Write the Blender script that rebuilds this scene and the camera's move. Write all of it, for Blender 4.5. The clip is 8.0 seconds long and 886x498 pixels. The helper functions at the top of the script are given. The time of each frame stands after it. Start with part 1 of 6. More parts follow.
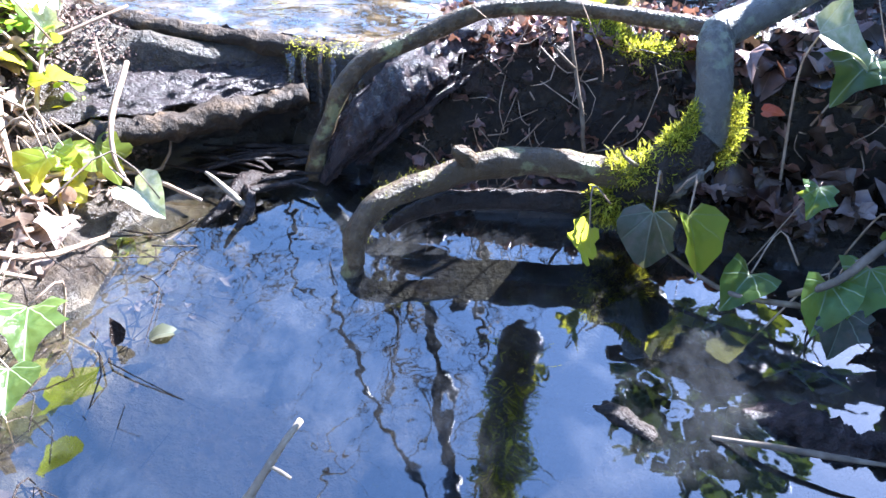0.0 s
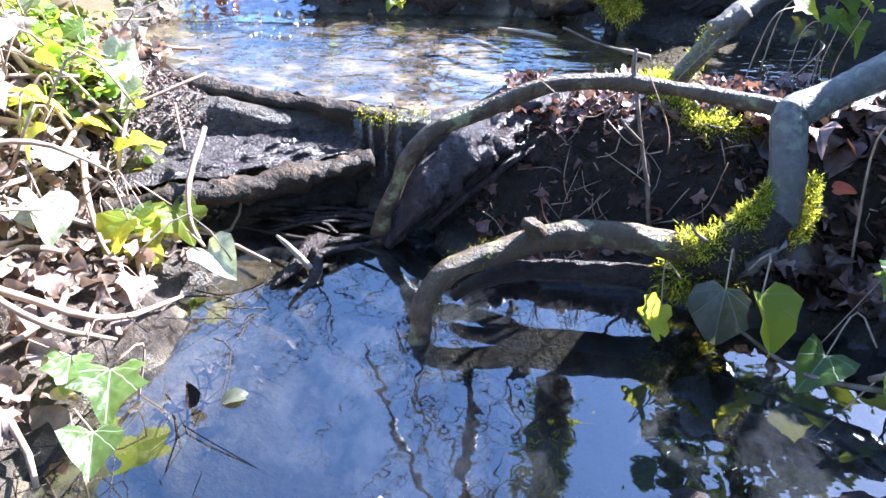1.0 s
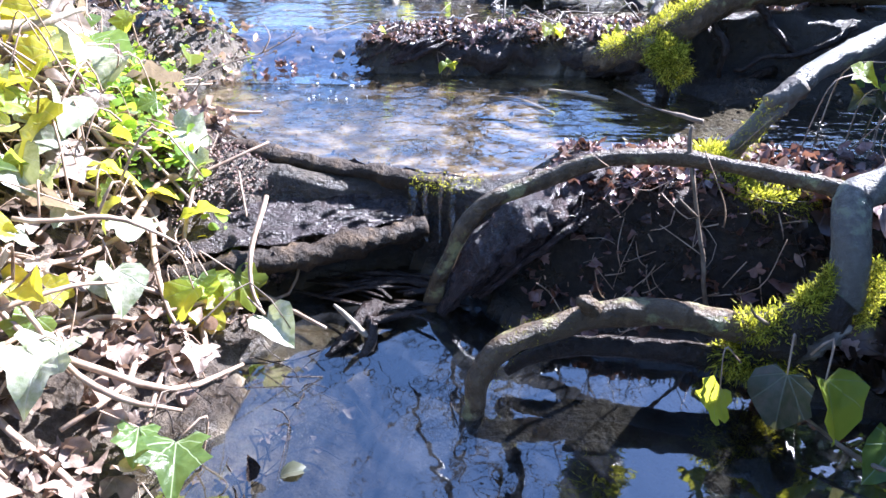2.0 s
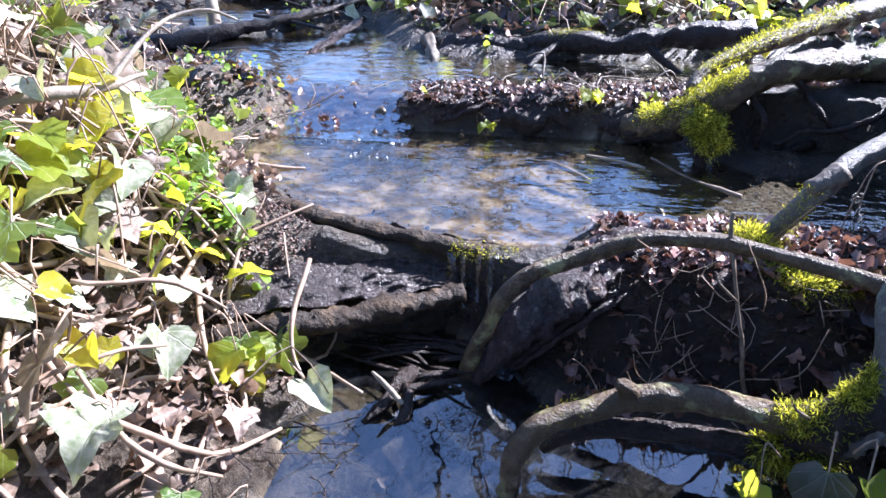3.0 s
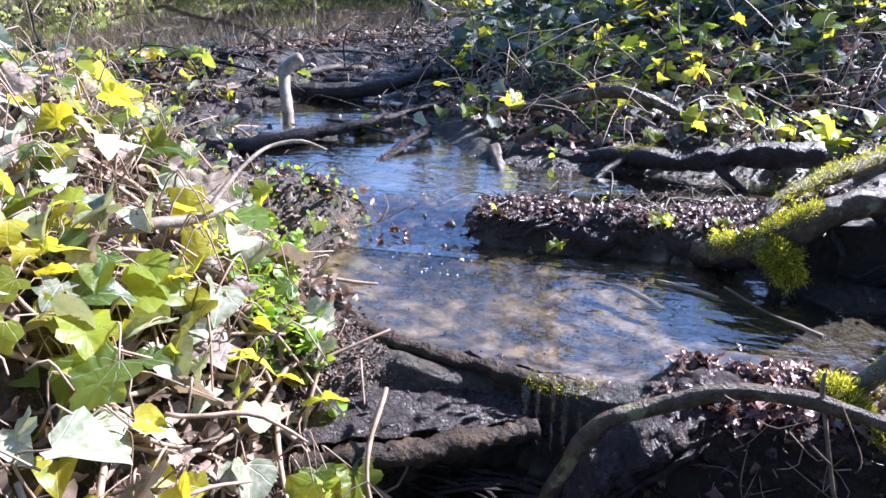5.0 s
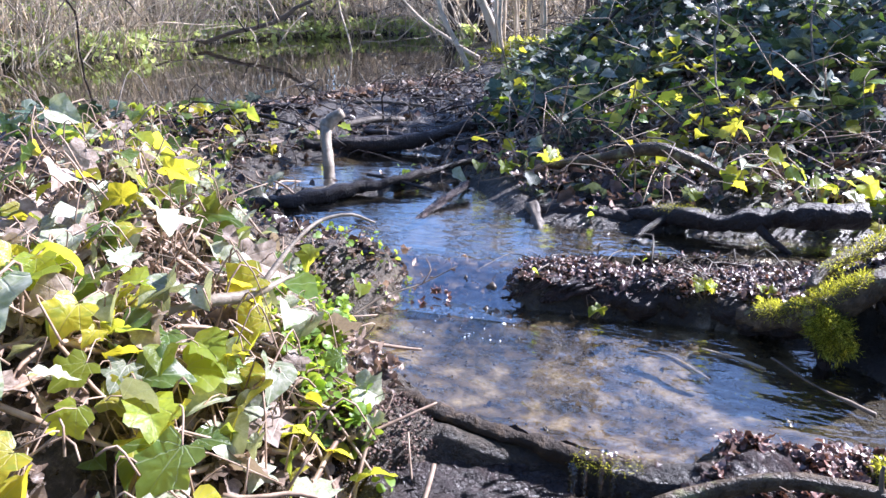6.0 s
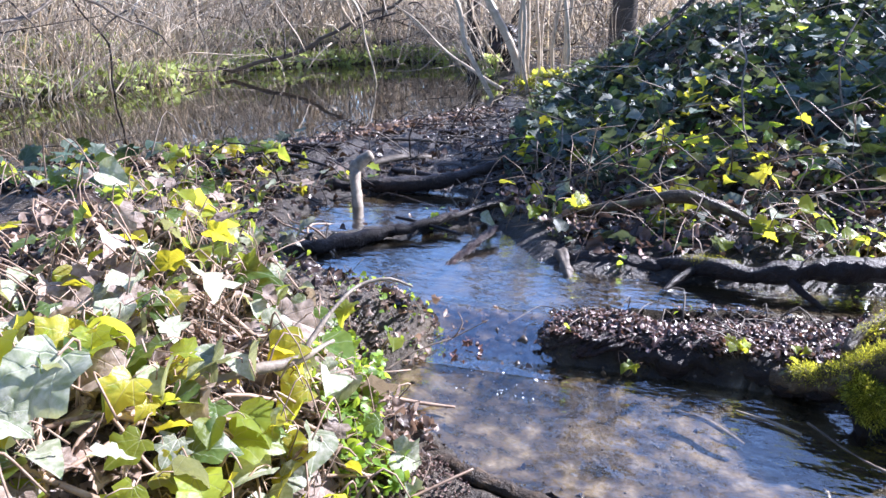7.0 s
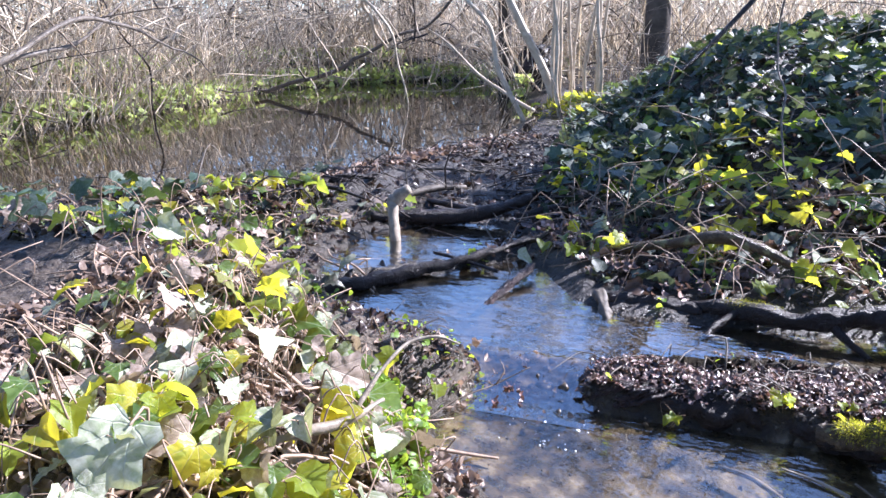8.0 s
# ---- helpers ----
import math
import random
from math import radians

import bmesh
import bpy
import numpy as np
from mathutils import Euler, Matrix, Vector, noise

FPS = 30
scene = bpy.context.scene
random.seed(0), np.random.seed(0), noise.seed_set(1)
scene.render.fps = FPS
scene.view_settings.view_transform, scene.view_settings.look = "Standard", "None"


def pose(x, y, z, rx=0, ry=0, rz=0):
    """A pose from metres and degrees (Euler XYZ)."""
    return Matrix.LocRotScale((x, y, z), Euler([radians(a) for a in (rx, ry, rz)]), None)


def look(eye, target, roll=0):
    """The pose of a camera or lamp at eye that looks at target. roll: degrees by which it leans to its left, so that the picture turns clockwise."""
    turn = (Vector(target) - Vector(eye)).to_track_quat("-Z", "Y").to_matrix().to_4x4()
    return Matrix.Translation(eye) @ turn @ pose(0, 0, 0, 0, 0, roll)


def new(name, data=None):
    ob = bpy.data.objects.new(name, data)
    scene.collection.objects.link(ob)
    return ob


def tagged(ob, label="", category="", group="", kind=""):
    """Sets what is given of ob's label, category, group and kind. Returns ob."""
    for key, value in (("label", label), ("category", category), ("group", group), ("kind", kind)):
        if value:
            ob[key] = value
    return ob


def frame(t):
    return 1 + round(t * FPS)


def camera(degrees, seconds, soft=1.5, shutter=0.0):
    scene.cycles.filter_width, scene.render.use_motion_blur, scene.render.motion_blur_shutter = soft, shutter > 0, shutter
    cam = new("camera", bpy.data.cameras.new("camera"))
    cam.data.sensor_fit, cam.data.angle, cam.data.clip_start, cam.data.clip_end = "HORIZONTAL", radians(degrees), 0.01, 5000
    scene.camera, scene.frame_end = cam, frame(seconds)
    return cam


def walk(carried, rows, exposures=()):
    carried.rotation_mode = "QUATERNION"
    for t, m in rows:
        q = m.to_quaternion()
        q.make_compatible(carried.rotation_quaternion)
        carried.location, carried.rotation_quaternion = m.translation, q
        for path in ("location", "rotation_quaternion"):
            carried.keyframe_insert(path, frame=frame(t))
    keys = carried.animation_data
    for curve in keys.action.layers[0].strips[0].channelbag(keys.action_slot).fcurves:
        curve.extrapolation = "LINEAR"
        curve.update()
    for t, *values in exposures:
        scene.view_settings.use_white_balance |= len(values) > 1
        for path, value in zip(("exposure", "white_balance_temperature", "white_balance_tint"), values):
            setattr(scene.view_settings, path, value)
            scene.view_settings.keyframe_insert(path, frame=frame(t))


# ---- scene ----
cam = camera(67.0, 8.0)
PATH = [
    (0, (0.013, -0.034, 0.521), (-0.025, 1.514, -0.744), 0.2),
    (0.5, (-0.009, -0.029, 0.534), (-0.067, 1.58, -0.653), 0.7),
    (1, (-0.034, -0.025, 0.549), (-0.165, 1.601, -0.608), -0.3),
    (1.5, (-0.037, -0.013, 0.571), (-0.214, 1.632, -0.551), -0.6),
    (2, (-0.052, -0.007, 0.601), (-0.311, 1.659, -0.476), -2.0),
    (2.2, (-0.06, -0.005, 0.615), (-0.354, 1.665, -0.446), -2.1),
    (3.5, (-0.086, 0.007, 0.683), (-0.432, 1.733, -0.267), -0.4),
    (4, (-0.098, 0.009, 0.713), (-0.493, 1.748, -0.194), -0.5),
    (4.5, (-0.114, 0.016, 0.728), (-0.553, 1.776, -0.113), -0.7),
    (5.8, (-0.164, 0.019, 0.8), (-0.709, 1.803, 0.08), -0.8),
    (6, (-0.166, 0.016, 0.818), (-0.735, 1.803, 0.124), -1.2),
    (6.5, (-0.184, 0.009, 0.858), (-0.804, 1.8, 0.221), -1.8),
    (7, (-0.196, 0.012, 0.904), (-0.826, 1.802, 0.269), -1.4),
    (7.5, (-0.227, 0.01, 0.954), (-0.909, 1.78, 0.32), -2.0),
    (8, (-0.23, 0.0, 1.0), (-0.939, 1.772, 0.401), -1.8),
]
EXPOSURES = [(0.0, 3.55, 5250, 16), (2.2, 2.8, 5300, 20), (3.5, 2.3, 5350, 22), (6.0, 2.1, 5400, 22), (7.0, 2.05, 5400, 22), (8.0, 2.08, 5400, 22)]
walk(cam, [(t, look(eye, target, roll)) for t, eye, target, roll in PATH], EXPOSURES)

# ---- world, sun ----
SUN_HEIGHT, SUN_TURN = 35.0, 46.0
world = bpy.data.worlds.new("sky")
scene.world = world
world.use_nodes = True
wn = world.node_tree
sky = wn.nodes.new("ShaderNodeTexSky")
sky.sky_type, sky.sun_disc = "NISHITA", False
sky.air_density, sky.dust_density, sky.ozone_density = 1.0, 0.3, 2.5
sky.sun_elevation, sky.sun_rotation = radians(SUN_HEIGHT), radians(SUN_TURN % 360)
wn.links.new(sky.outputs[0], wn.nodes["Background"].inputs[0])
wn.nodes["Background"].inputs[1].default_value = 0.083
sun = new("sun", bpy.data.lights.new("sun", "SUN"))
sun.data.energy, sun.data.angle, sun.data.color = 4.5, radians(0.53), (1.0, 0.93, 0.82)
to_sun = Vector((math.sin(radians(SUN_TURN)) * math.cos(radians(SUN_HEIGHT)),
                 math.cos(radians(SUN_TURN)) * math.cos(radians(SUN_HEIGHT)), math.sin(radians(SUN_HEIGHT))))
sun.matrix_world = look(to_sun * 30, (0, 0, 0))


# ---- materials ----
def nodes_of(name):
    m = bpy.data.materials.new(name)
    m.use_nodes = True
    nt = m.node_tree
    nt.nodes["Principled BSDF"].inputs["Specular IOR Level"].default_value = 0.35
    return m, nt, nt.nodes["Principled BSDF"]


def add(nt, kind, **values):
    n = nt.nodes.new(kind)
    for k, v in values.items():
        if k in n.inputs:
            n.inputs[k].default_value = v
    return n


def ramp(nt, source, stops):
    r = nt.nodes.new("ShaderNodeValToRGB")
    while len(r.color_ramp.elements) < len(stops):
        r.color_ramp.elements.new(0.5)
    for e, (p, c) in zip(r.color_ramp.elements, stops):
        e.position, e.color = p, (*c, 1)
    nt.links.new(source, r.inputs[0])
    return r.outputs[0]


def math_node(nt, op, a, b=None):
    n = nt.nodes.new("ShaderNodeMath")
    n.operation = op
    for slot, v in ((0, a), (1, b)):
        if v is None:
            continue
        if isinstance(v, (int, float)):
            n.inputs[slot].default_value = v
        else:
            nt.links.new(v, n.inputs[slot])
    return n.outputs[0]


def mixed(nt, fac, a, b, blend="MIX"):
    n = nt.nodes.new("ShaderNodeMix")
    n.data_type, n.blend_type = "RGBA", blend
    for slot, v in ((0, fac), (6, a), (7, b)):
        if isinstance(v, (int, float)):
            n.inputs[slot].default_value = v
        elif isinstance(v, tuple):
            n.inputs[slot].default_value = (*v, 1)
        else:
            nt.links.new(v, n.inputs[slot])
    return n.outputs[2]


def noise_of(nt, scale, detail=6, rough=0.6, stretch=None):
    tc = nt.nodes.new("ShaderNodeTexCoord")
    src = tc.outputs["Object"]
    if stretch:
        mp = nt.nodes.new("ShaderNodeMapping")
        mp.inputs["Scale"].default_value = stretch
        nt.links.new(src, mp.inputs[0])
        src = mp.outputs[0]
    n = add(nt, "ShaderNodeTexNoise", Scale=scale, Detail=detail, Roughness=rough)
    nt.links.new(src, n.inputs["Vector"])
    return n.outputs[0]


def bump(nt, bsdf, heights, strength=0.6, distance=0.01):
    total = heights[0]
    for h in heights[1:]:
        total = math_node(nt, "ADD", total, h)
    b = add(nt, "ShaderNodeBump", Strength=strength, Distance=distance)
    nt.links.new(total, b.inputs["Height"])
    nt.links.new(b.outputs[0], bsdf.inputs["Normal"])


def bark_material(name, dark, mid, light, rough=0.75, scale=30.0, relief=0.004, lichen=None):
    m, nt, p = nodes_of(name)
    a = noise_of(nt, scale, 8, 0.65)
    b = noise_of(nt, scale * 0.2, 4)
    col = ramp(nt, a, [(0.32, dark), (0.52, mid), (0.72, light)])
    col = mixed(nt, ramp(nt, b, [(0.4, (0, 0, 0)), (0.65, (1, 1, 1))]), col, mid)
    if lichen:
        c = noise_of(nt, scale * 0.55, 5)
        col = mixed(nt, ramp(nt, c, [(0.56, (0, 0, 0)), (0.63, (1, 1, 1))]), col, lichen)
    nt.links.new(col, p.inputs["Base Color"])
    nt.links.new(ramp(nt, b, [(0.35, (rough * 0.6,) * 3), (0.65, (rough,) * 3)]), p.inputs["Roughness"])
    fine = noise_of(nt, scale * 4, 4)
    bump(nt, p, [a, math_node(nt, "MULTIPLY", fine, 0.4)], 0.9, relief)
    return m


def leaf_material(name, base, tip, through_colour, veins, share=0.45, rough=0.35, vary=0.35, islands=False, blotch=None):
    """Leaf blade: veins from the leaf's own flat coordinates, light shining through it."""
    m, nt, p = nodes_of(name)
    if islands:
        rnd = nt.nodes.new("ShaderNodeNewGeometry").outputs["Random Per Island"]
    else:
        rnd = nt.nodes.new("ShaderNodeObjectInfo").outputs["Random"]
    uv = nt.nodes.new("ShaderNodeUVMap")
    sep = nt.nodes.new("ShaderNodeSeparateXYZ")
    nt.links.new(uv.outputs[0], sep.inputs[0])
    x, y = math_node(nt, "SUBTRACT", sep.outputs[0], 0.5), sep.outputs[1]
    ang = math_node(nt, "ARCTAN2", x, math_node(nt, "ADD", y, 0.02))
    saw = math_node(nt, "ABSOLUTE", math_node(nt, "SUBTRACT", math_node(nt, "FRACT", math_node(nt, "ADD", math_node(nt, "DIVIDE", ang, 0.62), 0.5)), 0.5))
    r = math_node(nt, "SQRT", math_node(nt, "ADD", math_node(nt, "MULTIPLY", x, x), math_node(nt, "MULTIPLY", y, y)))
    vein = ramp(nt, math_node(nt, "MULTIPLY", saw, r), [(0.004, (1, 1, 1)), (0.024, (0, 0, 0))])
    blot = noise_of(nt, 35 if islands else 6, 5)
    big = noise_of(nt, 9 if islands else 2.4, 3)
    col = mixed(nt, ramp(nt, blot, [(0.35, (0, 0, 0)), (0.7, (1, 1, 1))]), base, tip)
    shift = mixed(nt, rnd, tuple(1 - vary for _ in range(3)), tuple(1 + vary * 0.9 for _ in range(3)))
    col = mixed(nt, 1.0, col, shift, "MULTIPLY")
    if blotch:
        col = mixed(nt, ramp(nt, big, [(0.52, (0, 0, 0)), (0.62, (1, 1, 1))]), col, blotch)
    col = mixed(nt, math_node(nt, "MULTIPLY", vein, 0.8), col, veins)
    nt.links.new(col, p.inputs["Base Color"])
    p.inputs["Roughness"].default_value = rough
    bump(nt, p, [math_node(nt, "MULTIPLY", vein, -0.8), blot], 0.35, 0.004)
    tr = nt.nodes.new("ShaderNodeBsdfTranslucent")
    tcol = mixed(nt, 1.0, shift, through_colour, "MULTIPLY")
    tcol = mixed(nt, math_node(nt, "MULTIPLY", vein, 0.5), tcol, tuple(c * 0.5 for c in through_colour))
    nt.links.new(tcol, tr.inputs[0])
    mix = nt.nodes.new("ShaderNodeMixShader")
    mix.inputs[0].default_value = share
    nt.links.new(p.outputs[0], mix.inputs[1])
    nt.links.new(tr.outputs[0], mix.inputs[2])
    nt.links.new(mix.outputs[0], nt.nodes["Material Output"].inputs[0])
    return m


def water_material(name, tint, ripple_scale, ripple, stretch=(1, 1, 1), rough=0.02, second=0.0, index=1.333, film=0.0, murk=(0.34, 0.36, 0.38), cloudy=(1.4, 0.8, 1)):
    m, nt, p = nodes_of(name)
    nt.nodes.remove(p)
    clear = nt.nodes.new("ShaderNodeBsdfTransparent")
    clear.inputs[0].default_value = (*tint, 1)
    gloss = nt.nodes.new("ShaderNodeBsdfGlossy")
    gloss.inputs["Roughness"].default_value = rough
    a = noise_of(nt, ripple_scale, 3, 0.5, stretch)
    b = noise_of(nt, ripple_scale * 3.1, 2, 0.5, stretch)
    h = math_node(nt, "ADD", a, math_node(nt, "MULTIPLY", b, second))
    bp = add(nt, "ShaderNodeBump", Strength=1.0, Distance=ripple)
    nt.links.new(h, bp.inputs["Height"])
    lw = add(nt, "ShaderNodeLayerWeight", Blend=0.5)
    r0 = ((index - 1) / (index + 1)) ** 2
    sheen = math_node(nt, "ADD", math_node(nt, "MULTIPLY", math_node(nt, "POWER", lw.outputs["Facing"], 5.0), 1 - r0), r0)
    for n in (lw, gloss):
        nt.links.new(bp.outputs[0], n.inputs["Normal"])
    mix = nt.nodes.new("ShaderNodeMixShader")
    nt.links.new(sheen, mix.inputs[0])
    nt.links.new(clear.outputs[0], mix.inputs[1])
    nt.links.new(gloss.outputs[0], mix.inputs[2])
    out = mix.outputs[0]
    if film:
        haze = nt.nodes.new("ShaderNodeBsdfDiffuse")
        haze.inputs[0].default_value = (*murk, 1)
        cloud = ramp(nt, noise_of(nt, 8, 12, 0.75, cloudy), [(0.42, (0, 0, 0)), (0.75, (1, 1, 1))])
        top = nt.nodes.new("ShaderNodeMixShader")
        nt.links.new(math_node(nt, "MULTIPLY", cloud, film), top.inputs[0])
        nt.links.new(out, top.inputs[1])
        nt.links.new(haze.outputs[0], top.inputs[2])
        out = top.outputs[0]
    nt.links.new(out, nt.nodes["Material Output"].inputs[0])
    return m


def ground_material():
    m, nt, p = nodes_of("wet_soil")
    bed = nt.nodes.new("ShaderNodeAttribute")
    bed.attribute_name = "bed"
    dry = nt.nodes.new("ShaderNodeAttribute")
    dry.attribute_name = "dry"
    fine = noise_of(nt, 90, 6, 0.7)
    mid = noise_of(nt, 17, 6, 0.6)
    big = noise_of(nt, 2.3, 4)
    soil = ramp(nt, fine, [(0.3, (0.006, 0.004, 0.0028)), (0.5, (0.02, 0.0135, 0.0085)), (0.72, (0.06, 0.042, 0.028))])
    soil = mixed(nt, ramp(nt, mid, [(0.45, (0, 0, 0)), (0.62, (1, 1, 1))]), soil, (0.014, 0.01, 0.008))
    crumbs = ramp(nt, fine, [(0.3, (0.02, 0.014, 0.009)), (0.5, (0.07, 0.05, 0.034)), (0.72, (0.24, 0.19, 0.135))])
    soil = mixed(nt, math_node(nt, "MULTIPLY", dry.outputs["Fac"], ramp(nt, mid, [(0.36, (0, 0, 0)), (0.55, (1, 1, 1))])), soil, crumbs)
    silt = ramp(nt, mid, [(0.34, (0.018, 0.013, 0.008)), (0.45, (0.07, 0.047, 0.024)), (0.55, (0.18, 0.13, 0.07)), (0.66, (0.42, 0.35, 0.25))])
    silt = mixed(nt, ramp(nt, fine, [(0.45, (0, 0, 0)), (0.7, (0.6, 0.6, 0.6))]), silt, (0.10, 0.10, 0.05))
    col = mixed(nt, bed.outputs["Fac"], soil, silt)
    col = mixed(nt, math_node(nt, "MULTIPLY", ramp(nt, big, [(0.4, (0, 0, 0)), (0.7, (1, 1, 1))]), 0.35), col, (0.06, 0.05, 0.03))
    nt.links.new(col, p.inputs["Base Color"])
    nt.links.new(ramp(nt, mid, [(0.35, (0.16, 0.16, 0.16)), (0.62, (0.6, 0.6, 0.6))]), p.inputs["Roughness"])
    p.inputs["Specular IOR Level"].default_value = 0.45
    firm = math_node(nt, "SUBTRACT", 1.0, math_node(nt, "MULTIPLY", bed.outputs["Fac"], 0.75))
    bump(nt, p, [math_node(nt, "MULTIPLY", fine, firm), math_node(nt, "MULTIPLY", math_node(nt, "MULTIPLY", mid, 1.6), firm)], 0.9, 0.012)
    return m


def plain_material(name, colours, scale, rough=0.7, relief=0.003, islands=False, vary=0.3, gloss_metal=0.0):
    m, nt, p = nodes_of(name)
    n = noise_of(nt, scale, 6)
    k = len(colours)
    col = ramp(nt, n, [(0.3 + 0.4 * i / max(1, k - 1), c) for i, c in enumerate(colours)])
    if islands:
        rnd = nt.nodes.new("ShaderNodeNewGeometry").outputs["Random Per Island"]
        col = mixed(nt, 1.0, col, mixed(nt, rnd, tuple(1 - vary for _ in range(3)), tuple(1 + vary for _ in range(3))), "MULTIPLY")
    nt.links.new(col, p.inputs["Base Color"])
    p.inputs["Roughness"].default_value = rough
    bump(nt, p, [n, math_node(nt, "MULTIPLY", noise_of(nt, scale * 5, 3), 0.4)], 0.7, relief)
    return m


def let_through(m, share):
    """Adds light shining through thin dry stalks."""
    nt = m.node_tree
    p = nt.nodes["Principled BSDF"]
    tr = nt.nodes.new("ShaderNodeBsdfTranslucent")
    nt.links.new(p.inputs["Base Color"].links[0].from_socket, tr.inputs[0])
    mix = nt.nodes.new("ShaderNodeMixShader")
    mix.inputs[0].default_value = share
    nt.links.new(p.outputs[0], mix.inputs[1])
    nt.links.new(tr.outputs[0], mix.inputs[2])
    nt.links.new(mix.outputs[0], nt.nodes["Material Output"].inputs[0])
    return m


def moss_material():
    m, nt, p = nodes_of("moss")
    rnd = nt.nodes.new("ShaderNodeNewGeometry").outputs["Random Per Island"]
    col = ramp(nt, rnd, [(0.0, (0.05, 0.055, 0.01)), (0.5, (0.20, 0.205, 0.02)), (1.0, (0.52, 0.48, 0.07))])
    nt.links.new(col, p.inputs["Base Color"])
    p.inputs["Roughness"].default_value = 0.7
    tr = nt.nodes.new("ShaderNodeBsdfTranslucent")
    nt.links.new(mixed(nt, 1.0, col, (2.2, 2.2, 1.2), "MULTIPLY"), tr.inputs[0])
    mix = nt.nodes.new("ShaderNodeMixShader")
    mix.inputs[0].default_value = 0.5
    nt.links.new(p.outputs[0], mix.inputs[1])
    nt.links.new(tr.outputs[0], mix.inputs[2])
    nt.links.new(mix.outputs[0], nt.nodes["Material Output"].inputs[0])
    return m


GROUND = ground_material()
BARK = bark_material("grey_brown_bark", (0.020, 0.012, 0.006), (0.085, 0.055, 0.028), (0.21, 0.15, 0.085), 0.5, 50, 0.009, (0.21, 0.19, 0.085))
BARK_GREY = bark_material("smooth_grey_bark", (0.05, 0.045, 0.04), (0.115, 0.105, 0.09), (0.23, 0.215, 0.185), 0.5, 90, 0.006, (0.18, 0.185, 0.125))
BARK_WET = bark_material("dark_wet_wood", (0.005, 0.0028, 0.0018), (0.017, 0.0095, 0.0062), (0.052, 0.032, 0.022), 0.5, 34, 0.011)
BARK_SLAB = bark_material("ridged_purple_bark", (0.010, 0.006, 0.0055), (0.042, 0.027, 0.025), (0.13, 0.092, 0.088), 0.4, 70, 0.014)
TURF = bark_material("rooty_earth", (0.012, 0.007, 0.0048), (0.046, 0.028, 0.020), (0.14, 0.092, 0.07), 0.6, 55, 0.014)
WOOD_OLD = bark_material("weathered_wood", (0.035, 0.028, 0.02), (0.10, 0.08, 0.06), (0.24, 0.2, 0.155), 0.7, 30, 0.004)
WOOD_PALE = bark_material("pale_stripped_wood", (0.12, 0.095, 0.066), (0.26, 0.215, 0.16), (0.40, 0.345, 0.27), 0.65, 40, 0.002)
LOG_OCHRE = bark_material("rotting_ochre_log", (0.008, 0.005, 0.003), (0.030, 0.018, 0.009), (0.13, 0.08, 0.036), 0.9, 34, 0.009)
STEM = plain_material("vine_stalk", [(0.16, 0.105, 0.068), (0.30, 0.21, 0.145), (0.42, 0.32, 0.235)], 40, 0.55, 0.001)
TWIG = plain_material("dry_twig", [(0.05, 0.036, 0.025), (0.12, 0.09, 0.064), (0.22, 0.175, 0.13)], 40, 0.7, 0.001)
REED = let_through(plain_material("dry_reed", [(0.48, 0.4, 0.27), (0.74, 0.64, 0.46), (0.86, 0.79, 0.63)], 3, 0.65, 0.001, True, 0.5), 0.5)
TWIG_FAR = let_through(plain_material("bare_bush_twig", [(0.36, 0.29, 0.21), (0.58, 0.5, 0.39), (0.76, 0.69, 0.57)], 4, 0.7, 0.001, True, 0.55), 0.4)
TRUNK_FAR = plain_material("dark_tree_bark", [(0.03, 0.024, 0.018), (0.07, 0.055, 0.042), (0.12, 0.10, 0.08)], 6, 0.85, 0.01)
MOSS = moss_material()
IVY = leaf_material("ivy_leaf", (0.030, 0.068, 0.018), (0.11, 0.17, 0.05), (0.55, 0.64, 0.06), (0.36, 0.42, 0.24), 0.45, 0.28)
IVY_PALE = leaf_material("pale_ivy_leaf", (0.20, 0.25, 0.13), (0.56, 0.54, 0.44), (0.55, 0.55, 0.2), (0.55, 0.56, 0.42), 0.3, 0.3)
IVY_LIME = leaf_material("lime_ivy_leaf", (0.16, 0.23, 0.03), (0.24, 0.30, 0.04), (0.80, 0.80, 0.05), (0.42, 0.45, 0.16), 0.6)
IVY_YELLOW = leaf_material("yellow_ivy_leaf", (0.27, 0.28, 0.03), (0.40, 0.35, 0.04), (0.84, 0.72, 0.03), (0.55, 0.5, 0.2), 0.55, 0.3, blotch=(0.17, 0.24, 0.04))
IVY_DULL = leaf_material("dull_purple_ivy_leaf", (0.035, 0.045, 0.022), (0.10, 0.08, 0.06), (0.16, 0.16, 0.06), (0.16, 0.17, 0.12), 0.2, 0.35)
IVY_BROWN = leaf_material("withered_ivy_leaf", (0.20, 0.145, 0.11), (0.52, 0.42, 0.35), (0.48, 0.36, 0.22), (0.44, 0.36, 0.29), 0.3, 0.5)
DEAD_WET = leaf_material("wet_dead_leaf", (0.022, 0.014, 0.010), (0.085, 0.055, 0.040), (0.08, 0.05, 0.03), (0.05, 0.036, 0.027), 0.12, 0.26, 0.6, True)
DEAD = leaf_material("dead_leaf", (0.09, 0.06, 0.043), (0.40, 0.30, 0.235), (0.36, 0.23, 0.15), (0.26, 0.19, 0.14), 0.2, 0.42, 0.55, True)
DEAD_RED = leaf_material("reddish_dead_leaf", (0.07, 0.032, 0.024), (0.27, 0.155, 0.125), (0.26, 0.12, 0.07), (0.15, 0.09, 0.07), 0.15, 0.3, 0.65, True)
